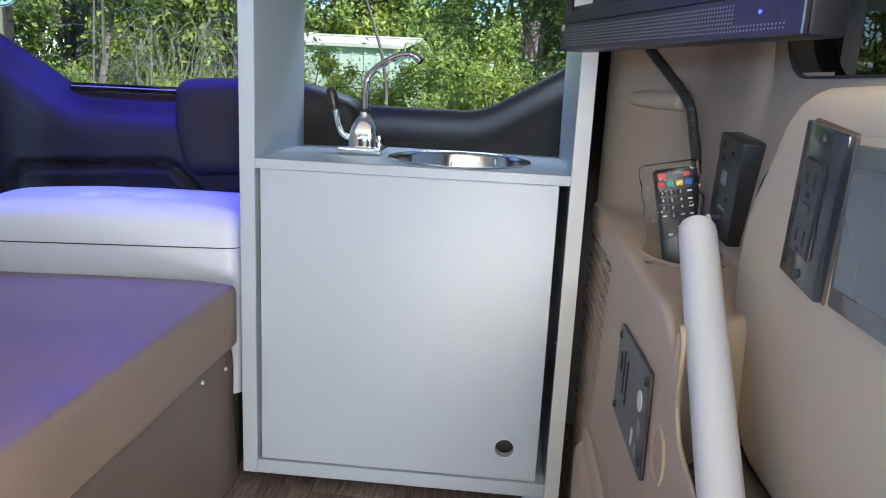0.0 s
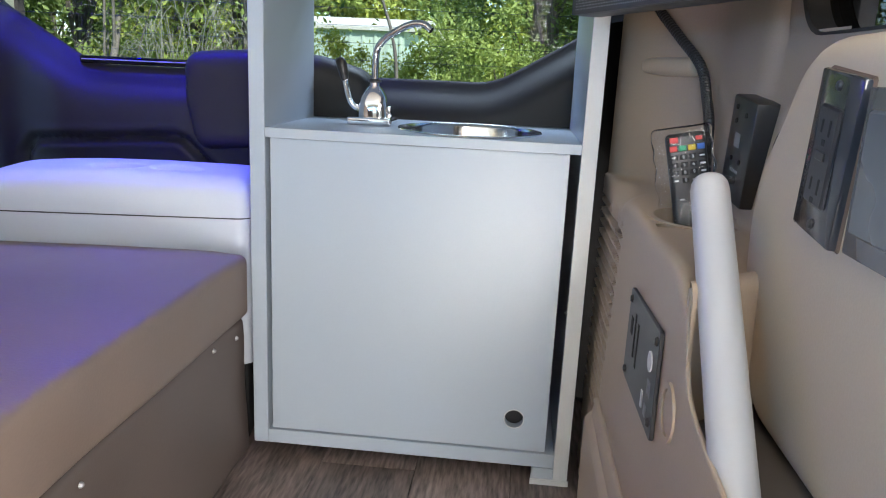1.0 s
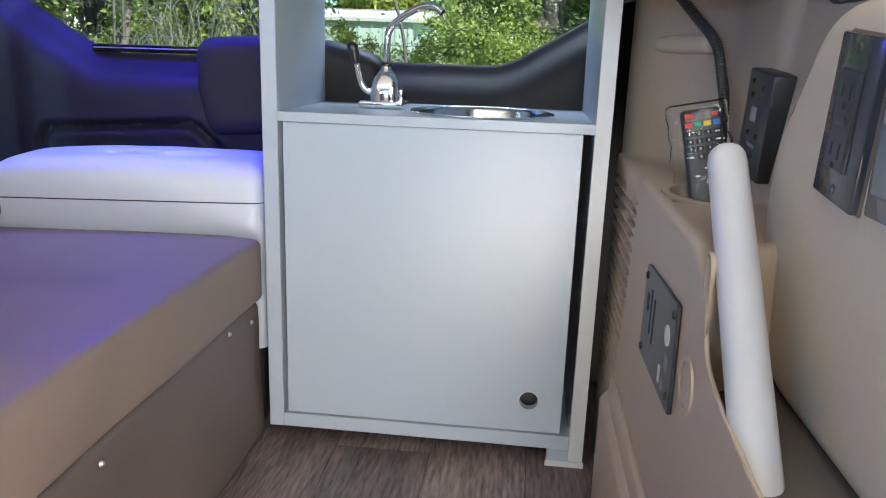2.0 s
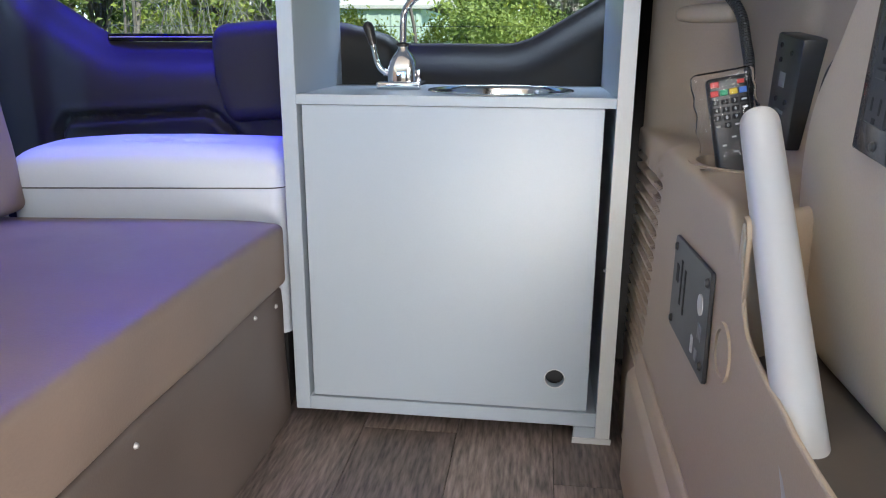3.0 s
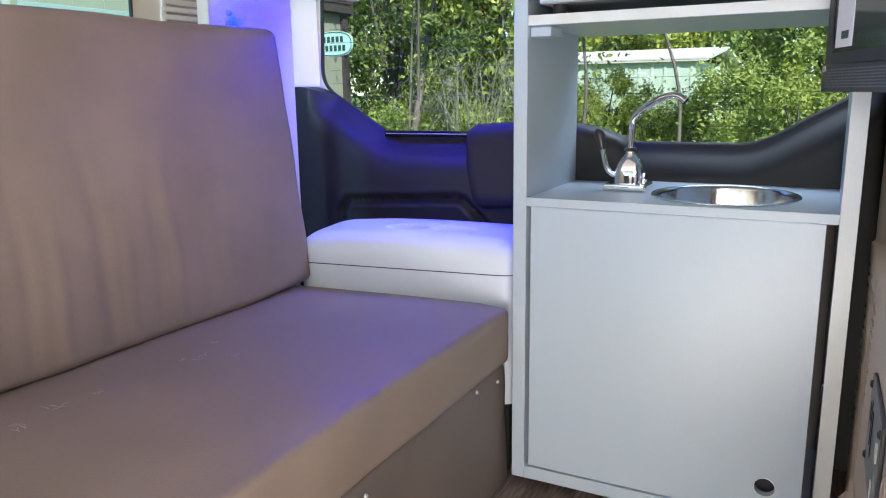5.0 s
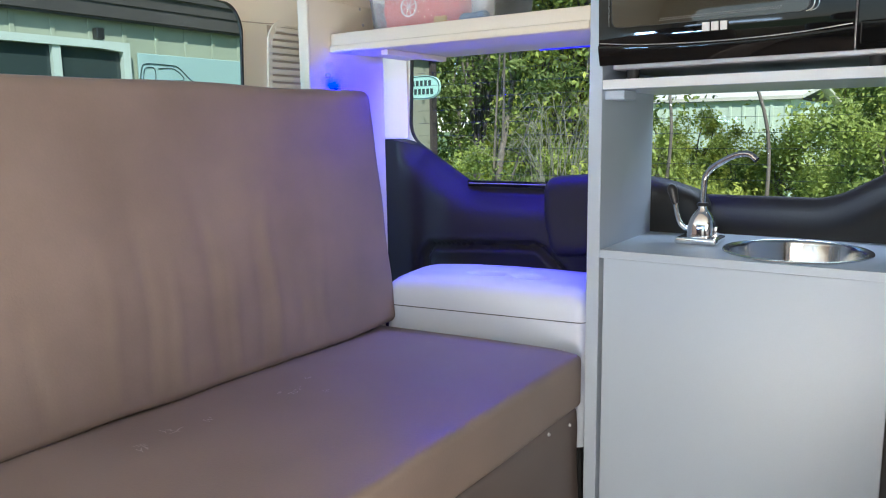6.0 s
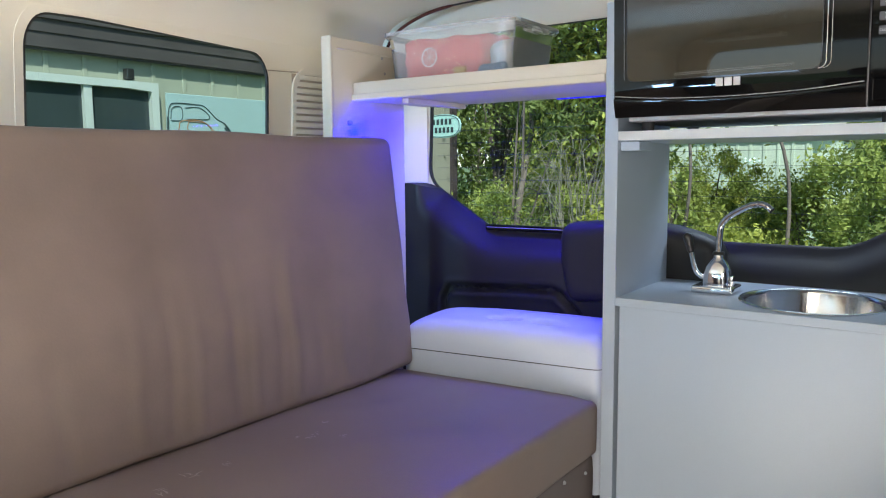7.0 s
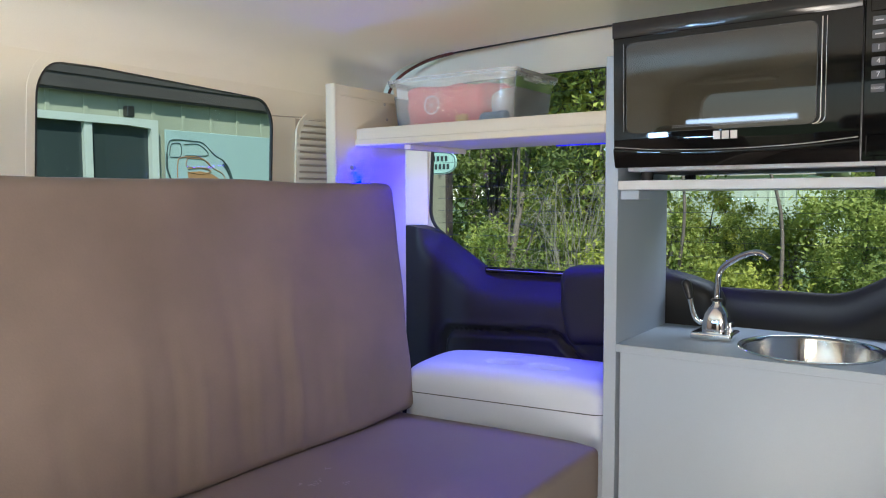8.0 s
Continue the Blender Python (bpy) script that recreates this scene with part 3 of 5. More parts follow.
def quarter_mesh():
    """Lower face, ledge and upper wall as one moulded sheet; its section changes along y."""
    bm = bmesh.new()
    ys = np.linspace(0.60, 1.255, 72)
    cols = []
    for y in ys:
        w = step(0.97, 1.12, y)
        c = step(1.04, 1.26, y)
        f = step(0.66, 0.60, y)
        xu = 0.416 - 0.106 * c ** 1.2 + 0.004 * f
        xl = 0.305
        pts = [(xl, 0.0), (xl, LZ - 0.03 * f), (xu, LZ + 0.002), (xu + 0.018 * (1 - c), 0.748 + 0.35 * step(0.845, 0.90, y))]
        prof = open_round(pts, (0.012 + 0.06 * w, 0.012 + 0.06 * w))
        col = []
        for v in [prof[0].lerp(prof[1], t) for t in np.linspace(0, 1, 190)] + prof[2:-1] + [prof[-2].lerp(prof[-1], t) for t in np.linspace(0.1, 1, 8)]:
            slot = step(vent_edge(v.y), vent_edge(v.y) + 0.035, y) * step(0.505, 0.49, v.y) * step(0.16, 0.19, v.y)
            saw = (v.y / 0.0178) % 1.0
            dx = 0.016 * slot * (1 - step(0.0, 0.55, saw) + step(0.9, 1.0, saw))
            dy = (v.x - 0.305) / 0.13 * 0.10 * (1 - step(0.60, 0.84, y))
            col.append(bm.verts.new((v.x + dx, y + dy, v.y)))
        cols.append(col)
    # the long ledge stretch is cut finer, so that the pocket can be opened in it
    for a, b in zip(cols, cols[1:]):
        for j in range(len(a) - 1):
            bm.faces.new((a[j], b[j], b[j + 1], a[j + 1]))
    return bm


def ledge_split(bm):
    flat = [f for f in bm.faces if abs(f.calc_center_median().z - LZ) < 0.004 and f.calc_center_median().y < 1.0]
    edges = list({e for f in flat for e in f.edges if abs(e.verts[0].co.y - e.verts[1].co.y) < 1e-5 and (e.verts[0].co - e.verts[1].co).length > 0.03})
    bmesh.ops.subdivide_edges(bm, edges=edges, cuts=14, use_grid_fill=True)
    dead = [f for f in bm.faces if abs(f.calc_center_median().z - LZ) < 0.006 and ((f.calc_center_median().x - POCKET[0]) / 0.046) ** 2 + ((f.calc_center_median().y - POCKET[1]) / 0.065) ** 2 < 1]
    bmesh.ops.delete(bm, geom=dead, context="FACES")
    return bm


POCKET = (0.368, 0.885)
ell = [(POCKET[0] + 0.044 * math.cos(2 * math.pi * k / 40), POCKET[1] + 0.062 * math.sin(2 * math.pi * k / 40)) for k in range(40)]
ell2 = [(POCKET[0] + 0.053 * math.cos(2 * math.pi * k / 40), POCKET[1] + 0.073 * math.sin(2 * math.pi * k / 40)) for k in range(40)]
part("side_sheet", ledge_split(quarter_mesh()), M_WALLT, quarter, "", 50)
part("pocket", join(holed(ell2, ell, "z", 0.43, LZ + 0.002, 48), box(POCKET[0] - 0.05, POCKET[0] + 0.05, POCKET[1] - 0.07, POCKET[1] + 0.07, 0.425, 0.43)), M_WALLT, quarter)
ARCH = [(v.y, v.z) for v in spline([(0, 0.601, 0.530), (0, 0.594, 0.500), (0, 0.580, 0.468), (0, 0.556, 0.447), (0, 0.507, 0.437), (0, 0.455, 0.432), (0, 0.40, 0.428), (0, 0.12, 0.426)], 6)]
part("wheel_arch", prism(ARCH + [(0.12, 0.0), (0.601, 0.0)], "x", 0.305, 0.3085), M_WALLT, quarter)


def end_return():
    """The ledge's front end, rolled over and down to the recess."""
    bm = bmesh.new()
    rows = []
    for x in np.linspace(0.3052, XR, 24):
        y0 = 0.60 + (x - 0.305) / 0.13 * 0.10
        col = [(y0, LZ - 0.0295 * (x < 0.306) + 0.0005)]
        for a in np.linspace(0, math.pi / 2, 8):
            col.append((y0 - 0.016 * math.sin(a), LZ - 0.016 + 0.0165 * math.cos(a)))
        col += [(y0 - 0.016 - 0.012 * k, LZ - 0.016 - 0.1 * k) for k in (0.3, 0.6, 1.0)]
        rows.append([bm.verts.new((x, y, z)) for y, z in col])
    for a, b in zip(rows, rows[1:]):
        for j in range(len(a) - 1):
            bm.faces.new((a[j], b[j], b[j + 1], a[j + 1]))
    return bm


part("end_return", end_return(), M_WALLT, quarter, "", 60)
part("step_floor", box(0.318, XR, 0.12, 0.72, 0.400, 0.4125), mat("brown_rubber", (0.085, 0.07, 0.058), 0.6), quarter, "dark recess behind the trim edge")
part("rim", tube([(0.3072, y, z) for y, z in ARCH], 0.0022, 8), M_WALLT, quarter, "pale rounded rim")
# sill step along the floor
part("sill", prism([(0.289, 0.0), (0.312, 0.0), (0.312, 0.200), (0.303, 0.197), (0.295, 0.190), (0.288, 0.180)], "y", 0.12, 1.068, 0.002, 1), M_WALLT, quarter)
part("sill_ridge", prism([(0.2945, 0.150), (0.3065, 0.150), (0.3065, 0.222), (0.3035, 0.226), (0.2985, 0.220)], "y", 0.12, 1.052, 0.002, 1), M_WALLT, quarter, "raised ridge along the sill")
# sliding door's inner panel
sd_out = rounded([(0.12, 0.410), (0.612, 0.408), (0.650, 0.430), (0.680, 0.475), (0.700, 0.535), (0.704, 0.585), (0.692, 0.632), (0.655, 0.676), (0.632, 0.712), (0.600, 0.733), (0.40, 0.737), (0.12, 0.737)], 0.03, 4)


def sdoor_mesh():
    bm = prism(sd_out, "x", 0.372, XR - 0.003)
    sel = [e for e in bm.edges if all(abs(v.co.x - 0.372) < 1e-6 for v in e.verts)]
    bmesh.ops.bevel(bm, geom=sel, offset=0.026, segments=6, affect="EDGES", profile=0.5)
    return bm


tagged(solid("sliding_door_panel", sdoor_mesh(), M_CREAM, "cream padded inner panel of the sliding door", "door panel"), kind="structure")
solid("aerial_cable", tube(spline([(0.408, 0.640, 0.672), (0.405, 0.673, 0.671), (0.405, 0.708, 0.664), (0.405, 0.729, 0.655), (0.405, 0.747, 0.638), (0.406, 0.756, 0.607), (0.414, 0.755, 0.585)]), 0.0030, 8), M_BLACK, "black aerial cable curving along the side wall", "cable")


# ---- sink cabinet ----
CF, CB = 1.165, 1.50
cab = thing("sink_cabinet", (0.0, 1.33, 0.0), "light grey laminate sink cabinet with an upper microwave bay", "cabinet")
part("side_panel", box(-0.276, -0.250, CF, 1.456, 0.030, 1.145, 0.0012, 1), M_LAM, cab)
part("side_panel", prism([(CF, 0.0), (CF, 1.145), (CB, 1.145), (CB, 0.0)], "x", 0.256, 0.281, 0.0012, 1), M_LAM, cab)
part("bottom_rail", box(-0.2498, 0.2558, CF + 0.001, CF + 0.33, 0.030, 0.0555, 0.001, 1), M_LAM, cab)
part("foot", box(0.219, 0.2558, CF - 0.001, CF + 0.02, 0.0, 0.0298, 0.001, 1), M_LAM, cab)
part("foot_edge", box(0.217, 0.283, CF - 0.004, CF - 0.0012, 0.0, 0.010), M_LAMEDGE, cab)
part("back_panel", box(-0.2495, 0.2555, CB - 0.012, CB - 0.001, 0.05, 0.56), M_INNER, cab)
# paler strips that put the brightness of the lit front edges into colour
part("lit_edge_strip", box(0.2565, 0.2805, CF - 0.0008, CF + 0.0002, 0.001, 1.144), M_LAMEDGE, cab, "front edge strip coloured paler, as if lit")
part("lit_edge_strip", box(-0.249, 0.255, CF - 0.0008, CF + 0.0002, 0.889, 0.9055), M_LAMEDGE, cab, "front edge strip coloured paler, as if lit")
hole = [(0.1825 + 0.0163 * math.cos(2 * math.pi * k / 24), 0.1155 + 0.0163 * math.sin(2 * math.pi * k / 24)) for k in range(24)]
door = part("door", holed([(-0.2425, 0.0580), (0.2390, 0.0580), (0.2390, 0.5712), (-0.2425, 0.5712)], hole, "y", 1.1695, 1.1855, 48), M_LAM, cab)
part("finger_ring", holed([(0.1825 + 0.0176 * math.cos(2 * math.pi * k / 24), 0.1155 + 0.0176 * math.sin(2 * math.pi * k / 24)) for k in range(24)], hole, "y", 1.1688, 1.1697, 48), M_LAMEDGE, door, "worn hole edge")
# dark sheet stands in for the shaded inside of the cabinet
part("hole_shade", box(0.15, 0.216, 1.1975, 1.1995, 0.080, 0.15), M_SLATE, door, "dark sheet for the shade inside the hole")
for z in (0.09, 0.50):
    part("hinge", box(-0.2495, -0.238, 1.186, 1.211, z, z + 0.05, 0.002, 1), M_GREYM, door)
SINK, SR = (0.070, 1.325), 0.121
ring = [(SINK[0] + SR * math.cos(2 * math.pi * k / 64), SINK[1] + SR * 1.1 * math.sin(2 * math.pi * k / 64)) for k in range(64)]
part("countertop", holed([(-0.2496, CF), (0.2556, CF), (0.2556, CB), (-0.2496, CB)], ring, "z", 0.5725, 0.588, 64), M_LAM, cab)
part("microwave_shelf", box(-0.2496, 0.2556, CF, CB, 0.888, 0.906, 0.001, 1), M_LAM, cab)
part("cleat", box(-0.2496, -0.212, CF + 0.012, CF + 0.075, 0.870, 0.8875, 0.0015, 1), M_LAM, cab)
part("cleat", box(0.218, 0.2556, CF + 0.012, CF + 0.075, 0.870, 0.8875, 0.0015, 1), M_LAM, cab)
for z in (0.308,):
    part("catch", box(0.2535, 0.2558, 1.176, 1.180, z, z + 0.004, 0.001, 1), M_GREYM, cab)

# ---- sink ----
sk = lathe([(SR + 0.007, 0.0), (SR + 0.0062, 0.0016), (SR + 0.001, 0.0020), (SR - 0.002, 0.0010), (SR - 0.004, -0.006), (SR - 0.007, -0.07), (SR - 0.03, -0.098), (SR - 0.07, -0.108), (0.022, -0.11), (0.02, -0.113), (0.0, -0.113)], (0, 0, 0), 64)
bmesh.ops.scale(sk, vec=(1, 1.1, 1), verts=sk.verts)
bmesh.ops.translate(sk, vec=(SINK[0], SINK[1], 0.5885), verts=sk.verts)
sink = thing("sink", (SINK[0], SINK[1], 0.588), "round brushed stainless steel sink set in the countertop", "sink")
part("bowl", sk, M_STEEL, sink, "", 60)
part("drain", lathe([(0.0, 0.004), (0.012, 0.004), (0.018, 0.001), (0.021, 0.0)], (SINK[0], SINK[1], 0.4757), 24), M_CHROME, sink, "chrome drain")

# ---- pump tap ----
FX, FY = -0.107, 1.345
tap = thing("pump_tap", (FX, FY, 0.588), "chrome hand pump tap with a bent spout and side lever", "tap")
part("base_plate", softbox(FX - 0.042, FX + 0.038, FY - 0.042, FY + 0.036, 0.588, 0.602, 0.0045, (2, 2, 2)), M_CHROME, tap)


def tap_body():
    bm = bmesh.new()
    prof = [(0.0275, 0.600), (0.0275, 0.612), (0.026, 0.625), (0.0225, 0.638), (0.016, 0.649), (0.0095, 0.656), (0.0085, 0.664)]
    rings = []
    for r, z in prof:
        pw = 3.2 if z < 0.64 else 2.2
        rr = []
        for k in range(40):
            a = 2 * math.pi * k / 40
            c, s = math.cos(a), math.sin(a)
            q = (abs(c) ** pw + abs(s) ** pw) ** (-1 / pw)
            rr.append(bm.verts.new((FX + r * q * c, FY + r * 0.85 * q * s, z)))
        rings.append(rr)
    for a, b in zip(rings, rings[1:]):
        for k in range(40):
            bm.faces.new((a[k], a[(k + 1) % 40], b[(k + 1) % 40], b[k]))
    bm.faces.new(rings[0][::-1])
    bm.faces.new(rings[-1])
    return bm


part("body", tap_body(), M_CHROME, tap, "", 60)
part("collar", lathe([(0.0, 0.0), (0.0115, 0.0), (0.012, 0.003), (0.010, 0.006), (0.0, 0.006)], (FX, FY, 0.6625), 24), M_BLACK, tap, "black collar")
part("spout", tube(spline([(FX, FY, 0.664), (FX + 0.001, FY, 0.70), (FX + 0.004, FY, 0.722), (FX + 0.018, FY - 0.003, 0.739), (FX + 0.045, FY - 0.01, 0.756), (FX + 0.068, FY - 0.016, 0.765), (FX + 0.088, FY - 0.022, 0.765), (FX + 0.102, FY - 0.026, 0.755)], 8), 0.0062, 16), M_CHROME, tap, "", 60)
part("lever", tube(spline([(FX - 0.020, FY, 0.614), (FX - 0.034, FY, 0.617), (FX - 0.046, FY - 0.001, 0.632), (FX - 0.055, FY - 0.002, 0.67)], 8), 0.0052, 14), M_CHROME, tap, "", 60)
part("lever_grip", tube([(FX - 0.0535, FY - 0.002, 0.664), (FX - 0.055, FY - 0.002, 0.668), (FX - 0.0605, FY - 0.003, 0.692), (FX - 0.064, FY - 0.003, 0.699), (FX - 0.066, FY - 0.004, 0.703)], 0.0075, 14, (0.006, 0.0072, 0.0098, 0.0088, 0.004)), M_BLACK, tap, "black plastic grip", 60)
part("side_bracket", box(FX + 0.026, FX + 0.033, FY - 0.016, FY + 0.008, 0.6002, 0.622, 0.0025, 2), M_CHROME, tap)

# ---- microwave ----
mw = thing("microwave", (0.0, 1.33, 0.906), "black glossy microwave oven on the cabinet shelf", "microwave")
MX0, MX1, MZ0, MZ1 = -0.2475, 0.240, 0.929, 1.196
part("housing", box(MX0 + 0.004, MX1 - 0.004, 1.152, 1.485, MZ0 + 0.004, MZ1 - 0.002, 0.004, 2), M_GREYM, mw, "dark grey metal housing")
DX1 = 0.160


def front_y(x, z):
    return 1.131 + 0.05 * (x * x) + 0.010 * max(0, (MZ0 + 0.05 - z) / 0.05) ** 2


def mw_door():
    bm = bmesh.new()
    nx = 40
    low, high = (0.0, 0.25, 0.5, 0.75, 0.94), np.linspace(0.0, 1.0, 20)
    nz = len(low) + len(high)
    g = []
    for i in range(nx + 1):
        x = MX0 + (DX1 - MX0) * i / nx
        band = 0.955 + 0.22 * ((x - (MX0 + DX1) / 2) ** 2)
        zs = [(MZ0 + (band - MZ0) * k, 0.005) for k in low] + [(band, 0.0042)] + [(band + 0.0015 + (MZ1 - band - 0.0015) * k, 0.0) for k in high]
        g.append([bm.verts.new((x, front_y(x, z) - out, z)) for z, out in zs])
    for a, b in zip(g, g[1:]):
        for j in range(nz):
            bm.faces.new((a[j], b[j], b[j + 1], a[j + 1]))
    edge = [g[i][0] for i in range(nx + 1)] + [g[nx][j] for j in range(1, nz + 1)] + [g[i][nz] for i in range(nx - 1, -1, -1)] + [g[0][j] for j in range(nz - 1, 0, -1)]
    back = [bm.verts.new((v.co.x, 1.1515, v.co.z)) for v in edge]
    for i in range(len(edge)):
        j = (i + 1) % len(edge)
        bm.faces.new((edge[i], back[i], back[j], edge[j]))
    bm.faces.new(back)
    return bm


def bar_dots():
    bm = bmesh.new()
    for i in range(46):
        for j in range(2):
            x, z = -0.135 + i * 0.0042 + j * 0.0021, 0.9985 + j * 0.0030 + 0.00004 * i
            bm.faces.new([bm.verts.new((x + 0.0010 * math.cos(a), 1.1290, z + 0.0010 * math.sin(a))) for a in np.linspace(0, 2 * math.pi, 6, endpoint=False)])
    return bm


mdoor = part("door", mw_door(), M_GLOSSB, mw, "glossy black door with a dark window", 50)
part("window_pane", prism(rounded([(-0.2215, 0.9925), (0.0975, 0.9925), (0.0975, 1.1555), (-0.2215, 1.1555)], 0.016), "y", 1.1292, 1.1312), M_MWGLASS, mdoor, "dark mirrored window")
win = rounded([(-0.222, 0.992), (0.098, 0.992), (0.098, 1.156), (-0.222, 1.156)], 0.016)
part("window_edge", holed(win, [tuple(Vector((-0.062, 1.074)) + (Vector(p) - Vector((-0.062, 1.074))) * 0.992) for p in win], "y", 1.1286, 1.1300), M_BLACK, mdoor, "thin dark window outline")
part("perforation", bar_dots(), M_PRINTD, mdoor, "row of pale perforations behind the glass")
part("trim_line", tube(spline([(MX0 + 0.004, 1.1292, 0.968), (-0.16, 1.1272, 0.9605), (-0.044, 1.1262, 0.9575), (0.07, 1.1272, 0.9605), (DX1 - 0.003, 1.1292, 0.968)], 8), 0.0009, 6), M_GREYM, mdoor, "curved highlight line")
for k, (x, w) in enumerate(((-0.0635, 0.012), (-0.0490, 0.012), (-0.0345, 0.011))):
    part("maker_badge", box(x, x + w, 1.1255, 1.1285, 0.9745, 0.9885, 0.0006, 1), M_PRINT, mdoor, "pale badge shape")
part("top_bezel", box(MX0 - 0.0005, DX1, 1.1285, 1.1345, 1.167, MZ1 + 0.0005, 0.0015, 2), mat("bezel_gloss", (0.022, 0.021, 0.020), 0.14, bump=0), mdoor, "grey glossy top strip")
# bright strips that draw the reflection along the window frame's edges
for x, r in ((0.104, 0.0011), (0.1105, 0.0006)):
    part("frame_glint", tube([(x, 1.1290, 1.160), (x, 1.1290, 1.004)] + [(x - 0.012 + 0.012 * math.cos(a), 1.1290, 1.004 - 0.012 * math.sin(a)) for a in np.linspace(0.2, math.pi / 2, 6)], r, 6), M_CHROME, mdoor, "thin bright line for the glint on the frame edge")
part("frame_glint", tube([(-0.2265, 1.1290, 1.155), (-0.2265, 1.1290, 0.996)], 0.0004, 6), M_GREYM, mdoor, "thin bright line for the glint on the frame edge")
panel = part("control_panel", box(DX1 + 0.002, MX1, 1.134, 1.1515, MZ0, MZ1, 0.002, 1), M_GLOSSB, mw, "black control panel with grey keys")
part("open_button", box(DX1 + 0.008, MX1 - 0.006, 1.1315, 1.1345, MZ0 + 0.008, MZ0 + 0.042, 0.002, 1), M_GLOSSB, panel, "wide black opening button")
part("display", box(DX1 + 0.010, MX1 - 0.008, 1.1325, 1.1345, 1.158, 1.186, 0.001, 1), M_GLOSSB, panel)
for r in range(6):
    for c in range(3):
        x, z = DX1 + 0.0125 + c * 0.0225, 1.144 - r * 0.0205
        key = part("key", box(x, x + 0.019, 1.1326, 1.1345, z - 0.0065, z + 0.0065, 0.0012, 1), M_KEY, panel)
        if 2 <= r <= 4:
            words("digit", str((r - 2) * 3 + c + 1), 0.011, Matrix.Translation((x + 0.0095, 1.1324, z)) @ FACE_Y, M_PRINT, key, 0.0002)
        elif r == 5 and c == 0:
            words("lettering", "CLOCK", 0.005, Matrix.Translation((x + 0.0095, 1.1324, z)) @ FACE_Y, M_PRINT, key, 0.0002)
        else:
            part("print_bar", box(x + 0.004, x + 0.015, 1.1322, 1.1326, z - 0.001, z + 0.001), M_PRINT, key)
# the whole front leans a little forward
lean = Matrix.Translation((0, 1.131, 1.062)) @ Matrix.Rotation(radians(2.6), 4, "X") @ Matrix.Translation((0, -1.131, -1.062))
for ob in (mdoor, panel):
    ob.matrix_local = Matrix.Translation(-mw.location) @ lean @ Matrix.Translation(mw.location)
part("base_plate", box(MX0 + 0.02, MX1 - 0.012, 1.158, 1.47, 0.922, MZ0 + 0.0035, 0.002, 1), M_GREYM, mw, "grey metal underside")
for x in (MX0 + 0.05, MX1 - 0.05):
    for y in (1.18, 1.45):
        part("foot", lathe([(0.0, 0.906), (0.011, 0.906), (0.012, 0.9225), (0.0, 0.9225)], (x, y, 0), 16), M_BLACKM, mw)

# ---- cab seats ----
M_SEATC = mat("grey_seat_cloth", (0.075, 0.070, 0.066), 0.85, grain=380, vary=0.2, bump=0.2)


# out of view behind the camera, added to block windscreen light and fill reflections
def cab_seat(x):
    st = thing("cab_seat", (x, -1.05, 0.0), "unseen dark grey cloth cab seat with a headrest", "seat", "cab seats")
    lean = Matrix.Translation((0, -0.90, 0.32)) @ Matrix.Rotation(radians(-8), 4, "X") @ Matrix.Translation((0, 0.90, -0.32))
    part("seat_base", softbox(x - 0.22, x + 0.22, -1.38, -0.88, 0.0, 0.20, 0.03, (4, 4, 2)), M_BLACKM, st)
    part("seat_pad", softbox(x - 0.24, x + 0.24, -1.42, -0.86, 0.201, 0.32, 0.05, (6, 6, 3)), M_SEATC, st, "", 60)
    part("backrest", softbox(x - 0.235, x + 0.235, -0.96, -0.84, 0.30, 0.84, 0.05, (6, 3, 8), m=lean), M_SEATC, st, "", 60)
    part("headrest", softbox(x - 0.13, x + 0.13, -0.945, -0.855, 0.875, 1.02, 0.04, (5, 3, 4), m=lean), M_SEATC, st, "", 60)
    for dx in (-0.06, 0.06):
        part("headrest_post", tube([lean @ Vector((x + dx, -0.90, 0.82)), lean @ Vector((x + dx, -0.90, 0.90))], 0.006, 10), M_CHROME, st)


for seat_x in (-0.72, 0.06):
    cab_seat(seat_x)

for visor_x in (-0.70, 0.04):
    solid("sun_visor", softbox(visor_x - 0.19, visor_x + 0.19, -1.72, -1.55, 1.222, 1.238, 0.007, (8, 4, 1)), M_HEAD, "cream cloth sun visor folded against the headliner", "sun visor", "sun visors", deg=60)

# ---- bench seat ----
bench = thing("bench_base", (-0.70, 0.1, 0.0), "dark brown vinyl-covered bench base with snap studs", "bench")


def base_shape(p, h):
    p.y += 0.11 * (p.x - h.x) * step(0.6, 1.0, p.y / h.y)
    k = (p.z + h.z) / (2 * h.z)
    if p.x > 0:
        p.x += 0.006 * math.sin(p.y * 5.1) * k + 0.004 * noise.noise(Vector((p.y * 6, p.z * 9, 2)))
    if p.y > 0:
        p.y += 0.020 * max(0.0, 1 - k) ** 1.5
    return p


part("cover", softbox(-1.115, -0.292, -0.95, 1.178, 0.0, 0.262, 0.012, (6, 60, 10), amp=0.002, freq=7, shape=base_shape), M_BASE, bench, "", 60)
for y, sz in ((1.127, 0.238), (1.034, 0.252), (0.674, 0.238)):
    part("snap_stud", lathe([(0.0, 0.004), (0.002, 0.0038), (0.0036, 0.002), (0.0042, 0.0)], (-0.2905, y, sz), 12, Matrix.Rotation(radians(90), 4, "Y")), M_GREYM, bench, "small metal snap stud")


